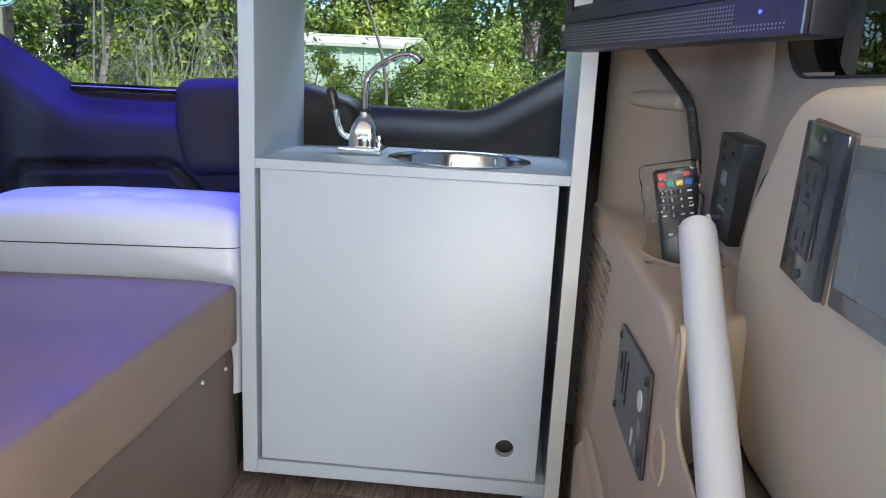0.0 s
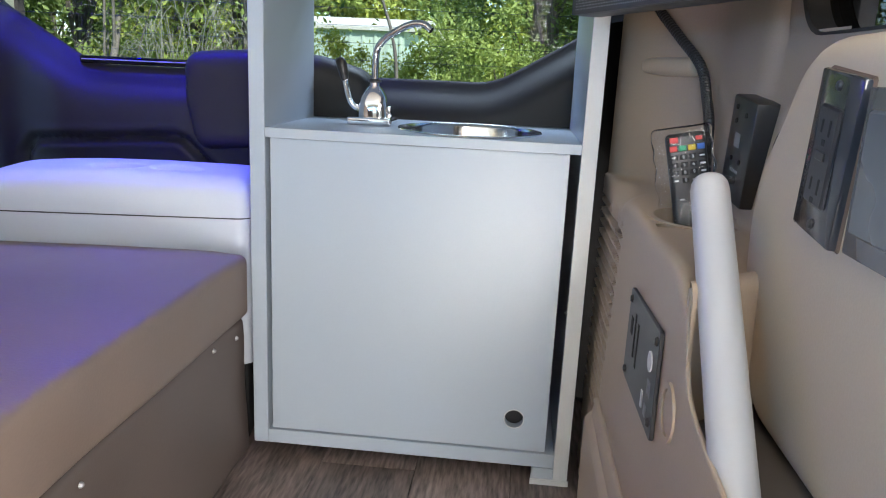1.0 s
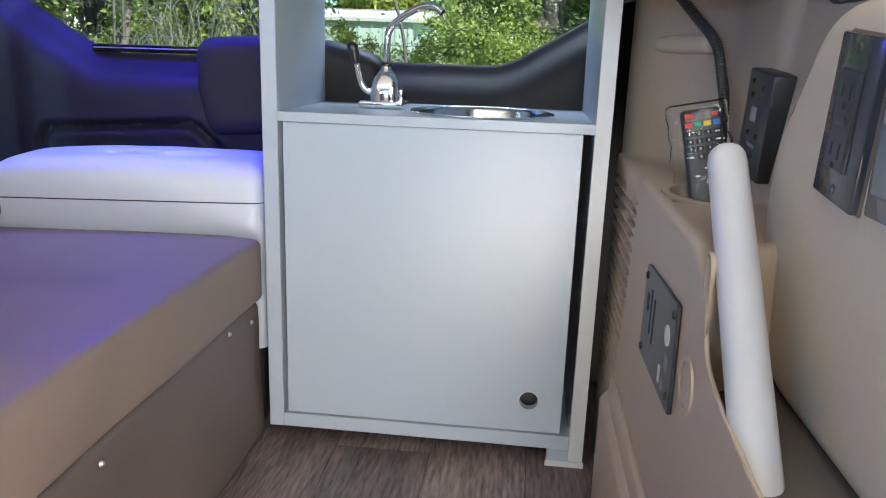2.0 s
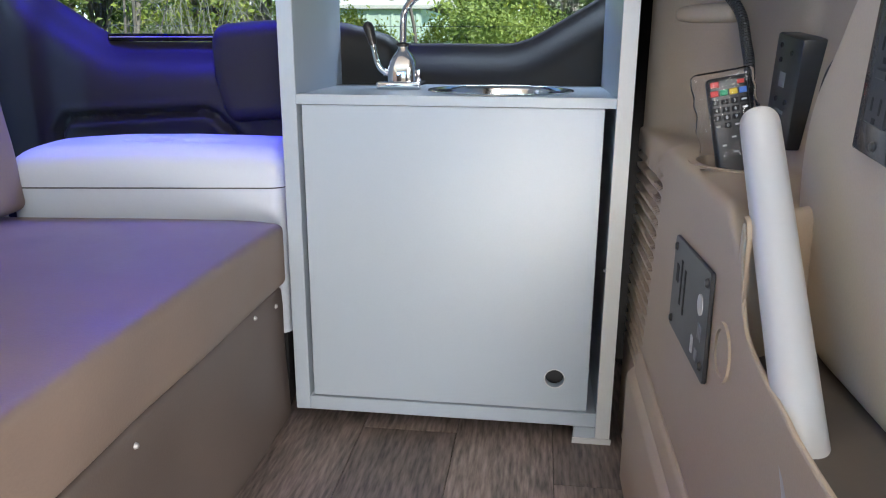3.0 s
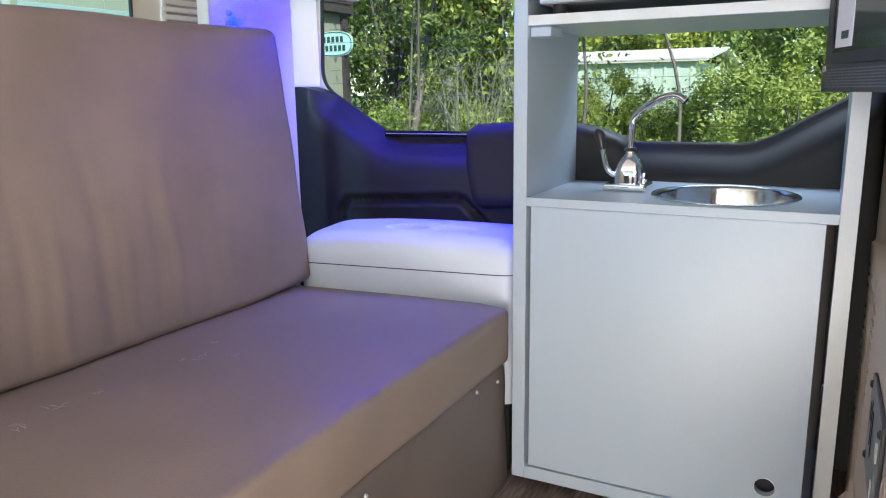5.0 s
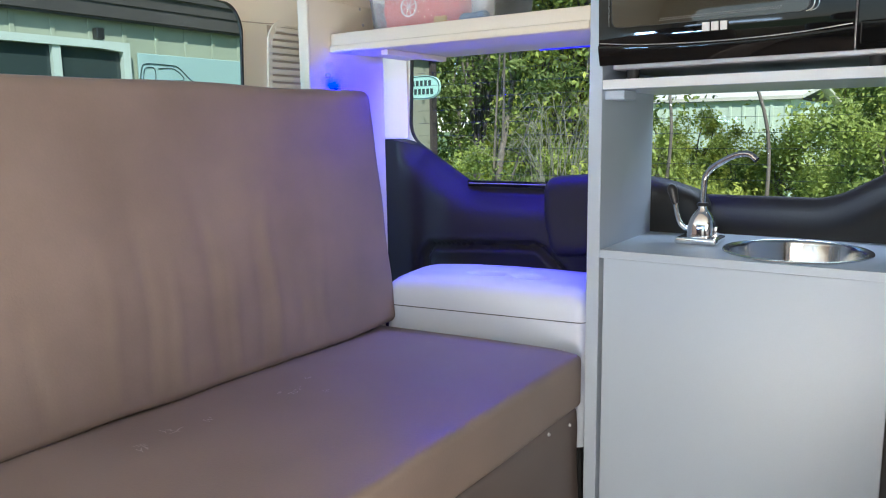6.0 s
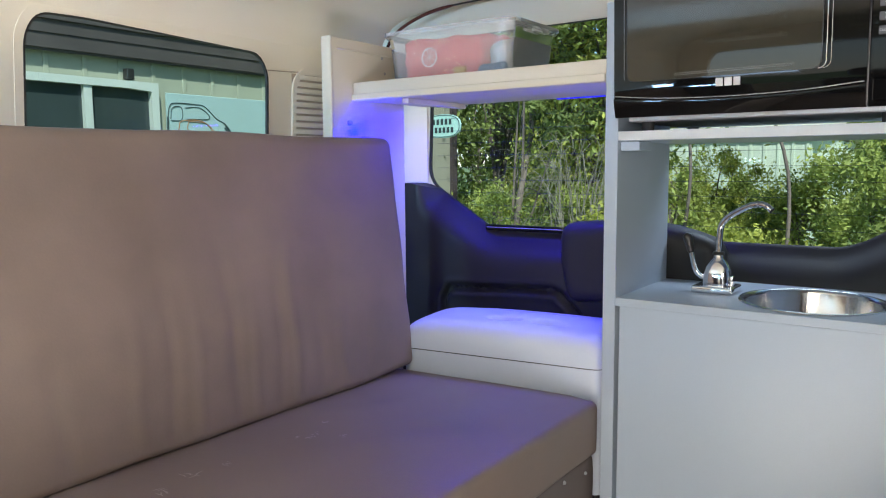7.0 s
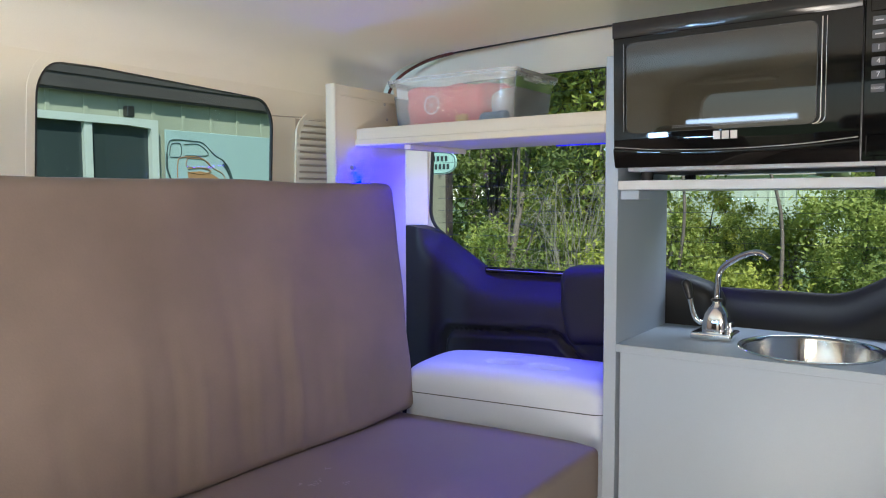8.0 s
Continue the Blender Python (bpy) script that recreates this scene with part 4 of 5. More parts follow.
def seat_shape(p, h):
    p.y += 0.11 * (p.x - h.x) * step(0.6, 1.0, p.y / h.y) + 0.016 * step(0.9, 1.0, p.y / h.y) * step(h.x, h.x * 0.9, p.x)
    if p.z > 0:
        p.z += 0.004 * math.cos(p.x / h.x * 1.4) - 0.002
    if p.x > h.x * 0.9:
        p.x += 0.0015 * math.sin(p.y * 7) + 0.001 * math.sin(p.y * 17 + 1)
    return p


cush = thing("seat_cushion", (-0.70, 0.1, 0.262), "taupe vinyl bench seat cushion with welted edges", "cushion")
part("seat_pad", softbox(-1.115, -0.284, -0.95, 1.176, 0.263, 0.375, 0.014, (16, 60, 6), amp=0.0022, freq=5, seed=3, shape=seat_shape), M_VINYL, cush, "", 60)
M_SCUFF = mat("pale_scuff", (0.34, 0.30, 0.27), 0.6, bump=0)
srng = random.Random(11)
for x, y, size in ((-0.645, 0.48, 0.022), (-0.628, 0.42, 0.018), (-0.633, 0.534, 0.010), (-0.628, 0.68, 0.008), (-0.607, 0.69, 0.010), (-0.612, 0.71, 0.007), (-0.643, 0.765, 0.007), (-0.563, 0.733, 0.008), (-0.307, 0.893, 0.002)):
    flecks = []
    for k in range(7 if size > 0.005 else 1):
        a, ln = srng.uniform(0, math.pi), size * srng.uniform(0.15, 0.5)
        px_, py_ = x + srng.gauss(0, size * 0.45), y + srng.gauss(0, size * 0.45)
        d = Vector((math.cos(a), math.sin(a), 0)) * ln
        c = Vector((px_, py_, 0.3795))
        fl = tube([c - d, c - d * 0.3 + Vector((0, 0.2 * ln, 0)), c + d * 0.4, c + d], 0.0011, 5, [0.0003, 0.0011, 0.0009, 0.0003])
        bmesh.ops.scale(fl, vec=(1, 1, 0.15), verts=fl.verts, space=Matrix.Translation((0, 0, -0.3795)))
        flecks.append(fl)
    part("scuff", join(*flecks), M_SCUFF, cush, "pale scuff mark")

back = thing("back_cushion", (-0.85, 0.1, 0.375), "taupe vinyl backrest cushion with sagging creases", "cushion")


# place along the cushion, reach up its face, half width, depth of each crease
CREASES = [(0.34, 0.5, 0.02, -0.006), (0.47, 0.6, 0.016, 0.006), (0.53, 0.7, 0.013, -0.007), (0.585, 0.55, 0.012, 0.007), (0.66, 0.8, 0.018, -0.007), (0.70, 0.5, 0.010, 0.006),
           (0.765, 0.65, 0.014, -0.006), (0.80, 0.75, 0.012, 0.008), (0.86, 0.45, 0.018, -0.006), (0.93, 0.6, 0.012, 0.006), (1.0, 0.4, 0.015, -0.005), (0.15, 0.5, 0.02, 0.005), (0.22, 0.6, 0.02, -0.006)]


def back_shape(p, h):
    k = (p.z + h.z) / (2 * h.z)
    # creases gather towards the foot of the front face
    if p.x > 0:
        for cy, reach, wide, deep in CREASES:
            bend = cy + 0.02 * noise.noise(Vector((p.z * 6, cy * 9, 1)))
            p.x += 0.5 * deep * math.exp(-((p.y + 0.097 - bend) / (0.7 * wide)) ** 2) * step(reach, reach * 0.35, k) * step(-0.01, 0.06, k)
        p.x += 0.006 * math.sin(math.pi * max(0.0, min(1.0, k)))
    if k > 0.9:
        p.z += 0.004 * noise.noise(Vector((p.y * 4, 0, 7))) + 0.003 * math.sin(p.y * 3)
    if p.y > h.y * 0.9:
        p.y += 0.006 * (1 - k) - 0.004 * math.sin(math.pi * k) + 0.004 * noise.noise(Vector((0, p.z * 9, 3)))
    p.x += -0.075 * k + step(0.5, 1.0, p.y / h.y) * (0.010 + 0.018 * k)
    p.z += 0.009 * step(0.8, 1.0, p.y / h.y) * max(0.0, 1 - k)
    return p


part("back_pad", softbox(-0.834, -0.742, -0.95, 1.148, 0.377, 0.907, 0.018, (6, 240, 34), amp=0.003, freq=4, seed=8, shape=back_shape), M_VINYL, back, "", 60)

# ---- cool box ----
COOL_TURN = radians(8.3)
cool = thing("cool_box", (-0.56, 1.34, 0.0), "white cool box with a dimpled lid behind the bench", "cool box")
cool_out = rounded([(-0.765, 1.2025), (-0.287, 1.2025), (-0.287, 1.4745), (-0.765, 1.4745)], 0.032, 8)
part("tub", prism(cool_out, "z", 0.155, 0.4232), M_WHITE, cool, "", 40)
part("seam", prism([(x * 0.9975 - 0.0014, y * 0.999 + 0.0013) for x, y in cool_out], "z", 0.4233, 0.4257), M_BLACKM, cool, "dark lid seam")
part("plinth", box(-0.75, -0.30, 1.215, 1.465, 0.0, 0.160, 0.004, 1), M_BLACKM, cool, "dark plinth")
DIMPLES = [Vector((x + 0.582, y - 1.308)) @ Matrix.Rotation(COOL_TURN, 2) + Vector((-0.56, 1.34)) for x, y in ((-0.553, 1.254), (-0.448, 1.268), (-0.567, 1.357), (-0.462, 1.380))]


def lid_mesh():
    """Upright rim, rounded shoulder and a gently crowned top with four shallow dimples."""
    c, h = Vector((-0.526, 1.3385)), Vector((0.241, 0.1375))
    bm = bmesh.new()

    prof = [(0.0, 0.4258), (0.0, 0.448)] + [(0.044 * (1 - math.cos(a)), 0.448 + 0.044 * math.sin(a)) for a in np.linspace(0.2, math.pi / 2, 8)]
    out = rounded([(-h.x, -h.y), (h.x, -h.y), (h.x, h.y), (-h.x, h.y)], 0.032, 8)
    dense = []
    for p, q in zip(out, out[1:] + out[:1]):
        n = max(1, int((Vector(q) - Vector(p)).length / 0.008))
        dense += [Vector(p).lerp(Vector(q), k / n) for k in range(n)]
    rings = []
    for inset, z in prof:
        sx, sy = (h.x - inset) / h.x, (h.y - inset) / h.y
        rings.append([(p.x * sx, p.y * sy, z) for p in dense])
    sx0, sy0 = (h.x - 0.044) / h.x, (h.y - 0.044) / h.y
    for k in np.linspace(0.94, 0.04, 26):
        rings.append([(p.x * sx0 * k, p.y * sy0 * k, 0.492) for p in dense])
    rows = []
    for n, rg in enumerate(rings):
        row = []
        for x, y, z in rg:
            lift = step(0.448, 0.492, z)
            z += lift * (0.008 * (1 - (x / h.x) ** 2) * (1 - (y / h.y) ** 2) - 0.016 * max(0, (y / h.y + 0.1) / 1.1) ** 2 - 0.006 * max(0, -x / h.x) ** 2)
            for cx, cy in DIMPLES:
                d = ((x + c.x - cx) / 0.040) ** 2 + ((y + c.y - cy) / 0.021) ** 2
                z -= 0.021 * math.exp(-d ** 3) * lift
            row.append(bm.verts.new((x + c.x, y + c.y, z)))
        rows.append(row)
    m = len(dense)
    for a, b in zip(rows, rows[1:]):
        for k in range(m):
            bm.faces.new((a[k], a[(k + 1) % m], b[(k + 1) % m], b[k]))
    bm.faces.new(rows[-1])
    bm.faces.new(rows[0][::-1])
    return bm


part("lid", lid_mesh(), M_WHITE, cool, "padded white lid with shallow dimples", 60)
cool.location, cool.rotation_euler = (-0.582, 1.308, 0.0), (0, 0, COOL_TURN)
part("latch", box(-0.286, -0.2825, 1.215, 1.235, 0.41, 0.45, 0.001, 1), M_WHITE, cool)

# ---- overhead shelf ----
side = solid("shelf_side_panel", box(-0.946, -0.922, 1.098, 1.362, 0.38, 1.143, 0.003, 2), M_PANEL, "cream upright board that carries the shelf", "board")
part("front_edge", box(-0.949, -0.918, 1.088, 1.0976, 0.38, 1.145, 0.004, 3), M_PANEL, side)
part("top_bead", box(-0.9218, -0.9195, 1.112, 1.36, 1.117, 1.121, 0.0008, 1), M_PANEL, side)
for y, z in ((1.275, 1.112), (1.285, 1.075)):
    part("screw", lathe([(0.0, 0.002), (0.003, 0.0018), (0.0042, 0.0)], (-0.9215, y, z), 10, Matrix.Rotation(radians(90), 4, "Y")), M_GREYM, side)
part("led_fitting", lathe([(0.0, 0.010), (0.004, 0.009), (0.006, 0.004), (0.0065, 0.0)], (-0.9215, 1.150, 0.948), 14, Matrix.Rotation(radians(90), 4, "Y")), M_GREYM, side, "small metal lamp fitting")
shelf = thing("overhead_shelf", (-0.60, 1.30, 1.0), "cream shelf board with a raised front lip", "shelf")
part("board", box(-0.9215, -0.2765, 1.185, 1.455, 1.002, 1.016, 0.001, 1), M_PANEL, shelf)
part("lip", box(-0.9215, -0.2765, 1.166, 1.1848, 1.000, 1.043, 0.0025, 2), M_PANEL, shelf)
part("lip_trim", box(-0.9215, -0.2765, 1.1605, 1.1658, 1.0005, 1.016, 0.0015, 1), M_PANEL, shelf)
part("cleat", box(-0.80, -0.78, 1.20, 1.44, 0.990, 1.0018, 0.001, 1), M_PANEL, shelf)
part("led_strip", box(-0.52, -0.285, 1.440, 1.444, 0.9985, 1.0015), M_LED, shelf, "glowing blue light strip")

# ---- storage bin ----
BX0, BX1, BY0, BY1, BZ0, BZ1 = -0.862, -0.515, 1.215, 1.435, 1.0165, 1.156
bin_ = thing("storage_bin", (-0.68, 1.32, 1.0165), "clear plastic storage bin on the overhead shelf", "storage bin")


def bin_mesh():
    bm = bmesh.new()
    rings = []
    for z, k in ((BZ0, 0.90), (BZ0 + 0.01, 0.915), (BZ1 - 0.014, 0.985), (BZ1 - 0.012, 1.03), (BZ1, 1.04), (BZ1, 1.0), (BZ0 + 0.012, 0.90), (BZ0 + 0.003, 0.88)):
        cx, cy, hx_, hy_ = (BX0 + BX1) / 2, (BY0 + BY1) / 2, (BX1 - BX0) / 2 * k, (BY1 - BY0) / 2 * k
        pts = rounded([(cx - hx_, cy - hy_), (cx + hx_, cy - hy_), (cx + hx_, cy + hy_), (cx - hx_, cy + hy_)], 0.03, 6)
        rings.append([bm.verts.new((*p, z)) for p in pts])
    n = len(rings[0])
    for a, b in zip(rings, rings[1:]):
        for k in range(n):
            bm.faces.new((a[k], a[(k + 1) % n], b[(k + 1) % n], b[k]))
    bm.faces.new(rings[0][::-1])
    bm.faces.new(rings[-1])
    return bm


part("tub", bin_mesh(), M_BIN, bin_, "", 40)


def bin_ring(k):
    cx, cy, hx_, hy_ = (BX0 + BX1) / 2, (BY0 + BY1) / 2, (BX1 - BX0) / 2 * k, (BY1 - BY0) / 2 * k
    return rounded([(cx - hx_, cy - hy_), (cx + hx_, cy - hy_), (cx + hx_, cy + hy_), (cx - hx_, cy + hy_)], 0.03, 6)


part("rim", holed(bin_ring(1.05), bin_ring(1.02), "z", BZ1 - 0.006, BZ1 + 0.002, 72), M_BINRIM, bin_, "frosted folded rim")
part("grip", box(BX1 + 0.004, BX1 + 0.016, 1.30, 1.36, BZ1 - 0.02, BZ1 - 0.008, 0.003, 2), M_BINRIM, bin_, "moulded end grip")
bag = solid("folded_bag", softbox(-0.822, -0.600, 1.232, 1.40, 1.0215, 1.142, 0.02, (14, 8, 10), amp=0.012, freq=12, seed=2), M_RED, "crumpled red cloth bag in the clear bin", "bag", deg=60)
ring_b = [(-0.735 + 0.022 * math.cos(2 * math.pi * k / 28), 1.092 + 0.022 * math.sin(2 * math.pi * k / 28)) for k in range(28)]
ring_c = [(-0.735 + 0.019 * math.cos(2 * math.pi * k / 28), 1.092 + 0.019 * math.sin(2 * math.pi * k / 28)) for k in range(28)]
part("print_ring", holed(ring_b, ring_c, "y", 1.222, 1.2235, 28), M_REDK, bag, "pale round print")
for k in range(4):
    a = radians(20 + k * 45)
    d = Vector((math.cos(a), 0, math.sin(a))) * 0.019
    c = Vector((-0.735, 1.2228, 1.092))
    part("print_line", tube([c - d, c + d], 0.001, 5), M_REDK, bag)
solid("folded_cloth", softbox(-0.598, -0.545, 1.25, 1.40, 1.0215, 1.125, 0.025, (8, 8, 8), amp=0.012, freq=13, seed=5), M_GREYC, "crumpled grey cloth in the clear bin", "cloth", deg=60)
solid("folded_cloth", softbox(-0.64, -0.545, 1.238, 1.262, 1.0215, 1.068, 0.008, (8, 3, 5), amp=0.004, freq=20, seed=6), M_BLUE, "small folded blue cloth in the clear bin", "cloth", deg=60)
solid("yellow_pouch", box(-0.672, -0.640, 1.228, 1.240, 1.0215, 1.066, 0.002, 1), M_YEL, "small yellow pouch in the clear bin", "pouch")

# ---- television ----
TVW, TVH, TVD = 0.475, 0.30, 0.04
tb, te = Vector((0.218, 1.059, 0.771)), Vector((0.370, 0.62, 0.771))
ux = (te - tb).normalized()
uz = Vector((0, 0, 1))
uy = uz.cross(ux)      # points away from the viewers
TVM = Matrix.Translation(tb) @ Matrix((ux, uy, uz)).transposed().to_4x4()
tv = thing("television", tb, "black flat television on a wall bracket", "television")
part("case", box(0, TVW, 0.004, TVD, 0, TVH, 0.004, 2, TVM), M_TVBEZ, tv)
bez = part("bezel", holed([(0.001, 0.036), (TVW - 0.001, 0.036), (TVW - 0.001, TVH - 0.001), (0.001, TVH - 0.001)], [(0.016, 0.05), (TVW - 0.016, 0.05), (TVW - 0.016, TVH - 0.016), (0.016, TVH - 0.016)], "y", 0.0, 0.0039, 16), M_TVBEZ, tv)
bez.data.transform(Matrix.Translation(-tb) @ TVM @ Matrix.Translation(tb))
part("screen", box(0.0161, TVW - 0.0161, 0.0020, 0.0038, 0.0501, TVH - 0.0161, 0, 1, TVM), M_SCREEN, tv, "dark glossy screen")
part("screen_sheet", box(0.03, 0.085, 0.0012, 0.0019, 0.056, 0.22, 0, 1, TVM), M_PRINT, tv, "pale protective sheet on the screen")
part("sheet_print", box(0.05, 0.073, 0.0006, 0.0011, 0.066, 0.076, 0, 1, TVM), M_DARKPRINT, tv)
grille = part("speaker_grille", box(0.0005, TVW - 0.0005, -0.002, 0.0038, 0.0005, 0.0350, 0.0012, 1, TVM), M_TVBEZ, tv, "perforated speaker strip")


def grille_holes():
    bm = bmesh.new()
    for i in range(96):
        for j in range(7):
            if i > 80 and j > 1:
                continue
            x, z = 0.015 + i * 0.0046, 0.006 + j * 0.0036
            b = [bm.verts.new(TVM @ Vector((x + dx, -0.0023, z + dz))) for dx, dz in ((0, 0), (0.0022, 0), (0.0022, 0.0016), (0, 0.0016))]
            bm.faces.new(b)
    return bm


g = part("perforation", grille_holes(), M_PRINTD, grille)
tagged(g, kind="stuff")
part("status_light", disc((0, 0, 0), 0.0016, 0.0012), M_LEDS, tv, "blue standby light").data.transform(Matrix.Translation(-tb) @ TVM @ Matrix.Translation((0.422, -0.0024, 0.021)) @ Matrix.Translation(tb))
part("sensor", disc((0, 0, 0), 0.0035, 0.0012), M_SLATE, tv).data.transform(Matrix.Translation(-tb) @ TVM @ Matrix.Translation((0.440, -0.0024, 0.021)) @ Matrix.Translation(tb))
part("corner_clip", box(0.003, 0.013, -0.004, -0.001, 0.026, 0.034, 0.002, 1, TVM), M_GREYM, tv)
part("wall_bracket", tube([TVM @ Vector((0.26, TVD - 0.002, 0.15)), Vector((XR + 0.002, 0.90, 0.921))], 0.015, 12), M_BLACKM, tv, "black bracket arm")

# ---- right side fittings ----
# control plate on the lower trim
plate = thing("control_plate", (0.303, 0.79, 0.34), "slate grey switch plate screwed to the side trim", "switch plate")
part("plate", prism(rounded([(0.700, 0.341), (0.886, 0.335), (0.884, 0.443), (0.706, 0.451)], 0.006, 3), "x", 0.3005, 0.3048, 0.0008, 1), M_SLATE, plate)
for y, z in ((0.872, 0.432), (0.872, 0.346), (0.716, 0.438), (0.714, 0.355)):
    part("screw", lathe([(0.0, 0.0032), (0.003, 0.003), (0.0048, 0.0012), (0.005, 0.0)], (0.3006, y, z), 12, Matrix.Rotation(radians(-90), 4, "Y")), M_BLACK, plate, "black screw head")
part("badge", disc((0.3, 0.735, 0.410), 0.0105, 0.0016, "x"), M_PRINT, plate, "pale round badge")
for y, z0, z1 in ((0.835, 0.375, 0.425), (0.815, 0.37, 0.42)):
    part("slot", box(0.2998, 0.3004, y - 0.003, y + 0.003, z0, z1), M_BLACKM, plate)
part("slot", box(0.2998, 0.3004, 0.85, 0.862, 0.395, 0.415), M_BLACKM, plate)
plate.location.y -= 0.041
plate.location.z += 0.016
part("light_button", box(0.2992, 0.3004, 0.752, 0.760, 0.352, 0.370, 0.0003, 1), M_PRINT, plate)
part("light_button", box(0.2992, 0.3004, 0.730, 0.740, 0.352, 0.364, 0.0003, 1), M_PRINTD, plate)
for k in range(3):
    part("print_bar", box(0.2998, 0.3004, 0.722 + k * 0.006, 0.725 + k * 0.006, 0.376, 0.392), M_PRINTD, plate)

# round pull in the trim
pull = thing("trim_pull", (0.304, 0.63, 0.38), "taupe round finger pull in the side trim", "pull")
ro = [(0.616 + 0.027 * math.cos(2 * math.pi * k / 32), 0.410 + 0.027 * math.sin(2 * math.pi * k / 32)) for k in range(32)]
ri = [(0.616 + 0.021 * math.cos(2 * math.pi * k / 32), 0.410 + 0.021 * math.sin(2 * math.pi * k / 32)) for k in range(32)]
part("ring", holed(ro, ri, "x", 0.3025, 0.3055, 32), M_WALLT, pull)
part("hollow", disc((0.305, 0.616, 0.410), 0.0205, 0.0008, "x"), M_WALLT, pull)

# white pole
pt, pb = Vector((0.3295, 0.680, 0.609)), Vector((0.3195, 0.385, 0.338))
d = (pt - pb).normalized()
pole = thing("pole", pb, "white painted tube leaning by the sliding door", "pole")
part("shaft", tube([pb, pb + d * 0.01, pt - d * 0.012, pt - d * 0.006, pt - d * 0.002, pt], 0.0168, 28, (0.0166, 0.0168, 0.0168, 0.0160, 0.0142, 0.0118)), M_POLE, pole, "", 40)
part("foot_cap", tube([pb - d * 0.02, pb], 0.0172, 24), M_POLE, pole)

# remote control in its wrapper, standing in the pocket
RM = Matrix.Translation((0.393, 0.925, 0.466)) @ Matrix.Rotation(radians(-8), 4, "X") @ Matrix.Rotation(radians(-3), 4, "Z") @ Matrix.Rotation(radians(-11), 4, "Y")
rem = thing("remote_control", (0.373, 0.925, 0.44), "black remote control with coloured keys in clear wrap", "remote control")
part("shell", softbox(-0.024, 0.024, -0.008, 0.008, -0.01, 0.170, 0.006, (2, 1, 4), m=RM), M_BLACK, rem)


def key_at(x, z, w, h, material, parent):
    return part("key", box(x - w / 2, x + w / 2, -0.0095, -0.0079, z - h / 2, z + h / 2, 0.0006, 1, RM), material, parent)


key_at(-0.015, 0.1615, 0.010, 0.007, M_KRED, rem)
key_at(0.015, 0.1615, 0.008, 0.005, M_KRED, rem)
for k, km in enumerate((M_KRED, M_KGRN, M_KYEL, M_KBLU)):
    key_at(-0.0165 + k * 0.011, 0.151, 0.0090, 0.007, km, rem)
n = 0
for r in range(3):
    for c in range(3):
        n += 1
        k = key_at(-0.0165 + c * 0.011, 0.140 - r * 0.0095, 0.008, 0.006, M_BLACKM, rem)
        words("digit", str(n), 0.006, RM @ Matrix.Translation((-0.0165 + c * 0.011, -0.0096, 0.140 - r * 0.0095)) @ FACE_Y, M_PRINT, k, 0.0002)
    k = key_at(0.0165, 0.140 - r * 0.0095, 0.008, 0.006, M_BLACKM, rem)
    part("print_bar", box(0.0135, 0.0195, -0.0098, -0.0095, 0.139 - r * 0.0095, 0.141 - r * 0.0095, 0, 1, RM), M_PRINT, k)
k = key_at(-0.0055, 0.1115, 0.008, 0.006, M_BLACKM, rem)
words("digit", "0", 0.006, RM @ Matrix.Translation((-0.0055, -0.0096, 0.1115)) @ FACE_Y, M_PRINT, k, 0.0002)
for x, z in ((0.0055, 0.1115), (0.0165, 0.1115), (-0.0165, 0.1115), (0.0, 0.097), (-0.012, 0.088), (0.0, 0.079)):
    part("print_bar", box(x - 0.0025, x + 0.0025, -0.0086, -0.0079, z - 0.001, z + 0.001, 0, 1, RM), M_PRINT, rem)


def wrap_shape(p, h):
    q = p * 40
    p.y *= 1 + 0.25 * noise.noise(q)
    p.x += 0.004 * noise.noise(Vector((p.z * 55, 1, 0)))
    p.y += 0.004 * noise.noise(Vector((p.x * 90, p.z * 70, 3))) * step(0.015, 0.03, abs(p.x - 0.006))
    return p


part("wrapper", softbox(-0.040, 0.032, -0.0125, 0.0115, -0.012, 0.178, 0.006, (24, 3, 60), m=RM, shape=wrap_shape), M_BAG, rem, "crinkled clear plastic wrap", 70)

# coat hook and conduit
solid("coat_hook", softbox(-0.012, 0.02, -0.056, 0.066, -0.014, 0.013, 0.012, (2, 5, 2), m=Matrix.Translation((0.374, 1.145, 0.712)) @ Matrix.Rotation(radians(27), 4, "Z")), M_CREAM, "taupe moulded coat hook on the side wall", "hook", deg=60)
cpts = spline([(0.336, 1.20, 0.835), (0.340, 1.19, 0.815), (0.354, 1.165, 0.787), (0.377, 1.12, 0.75), (0.400, 1.078, 0.712), (0.405, 1.045, 0.67), (0.4045, 1.01, 0.63), (0.402, 0.985, 0.545)], 24)
solid("cable_conduit", tube(cpts, 0.007, 12, [0.0074 if i % 2 else 0.0062 for i in range(len(cpts))]), M_BLACK, "black corrugated cable conduit along the side wall", "cable", deg=10)

# signal box
SB = Matrix.Translation((0.421, 0.862, 0.622)) @ Matrix.Rotation(radians(7), 4, "X") @ Matrix.Rotation(radians(4), 4, "Z")
sb = thing("signal_box", (0.421, 0.862, 0.56), "black wall-mounted aerial amplifier box with a coax plug", "amplifier")
part("case", box(-0.020, 0.014, -0.036, 0.036, -0.060, 0.057, 0.003, 2, SB), M_BLACK, sb)
part("coax_plug", tube([SB @ Vector((-0.020, -0.006, -0.034)), SB @ Vector((-0.026, -0.008, -0.034)), SB @ Vector((-0.036, -0.012, -0.034))], 0.005, 12), M_CHROME, sb, "chrome coax plug")
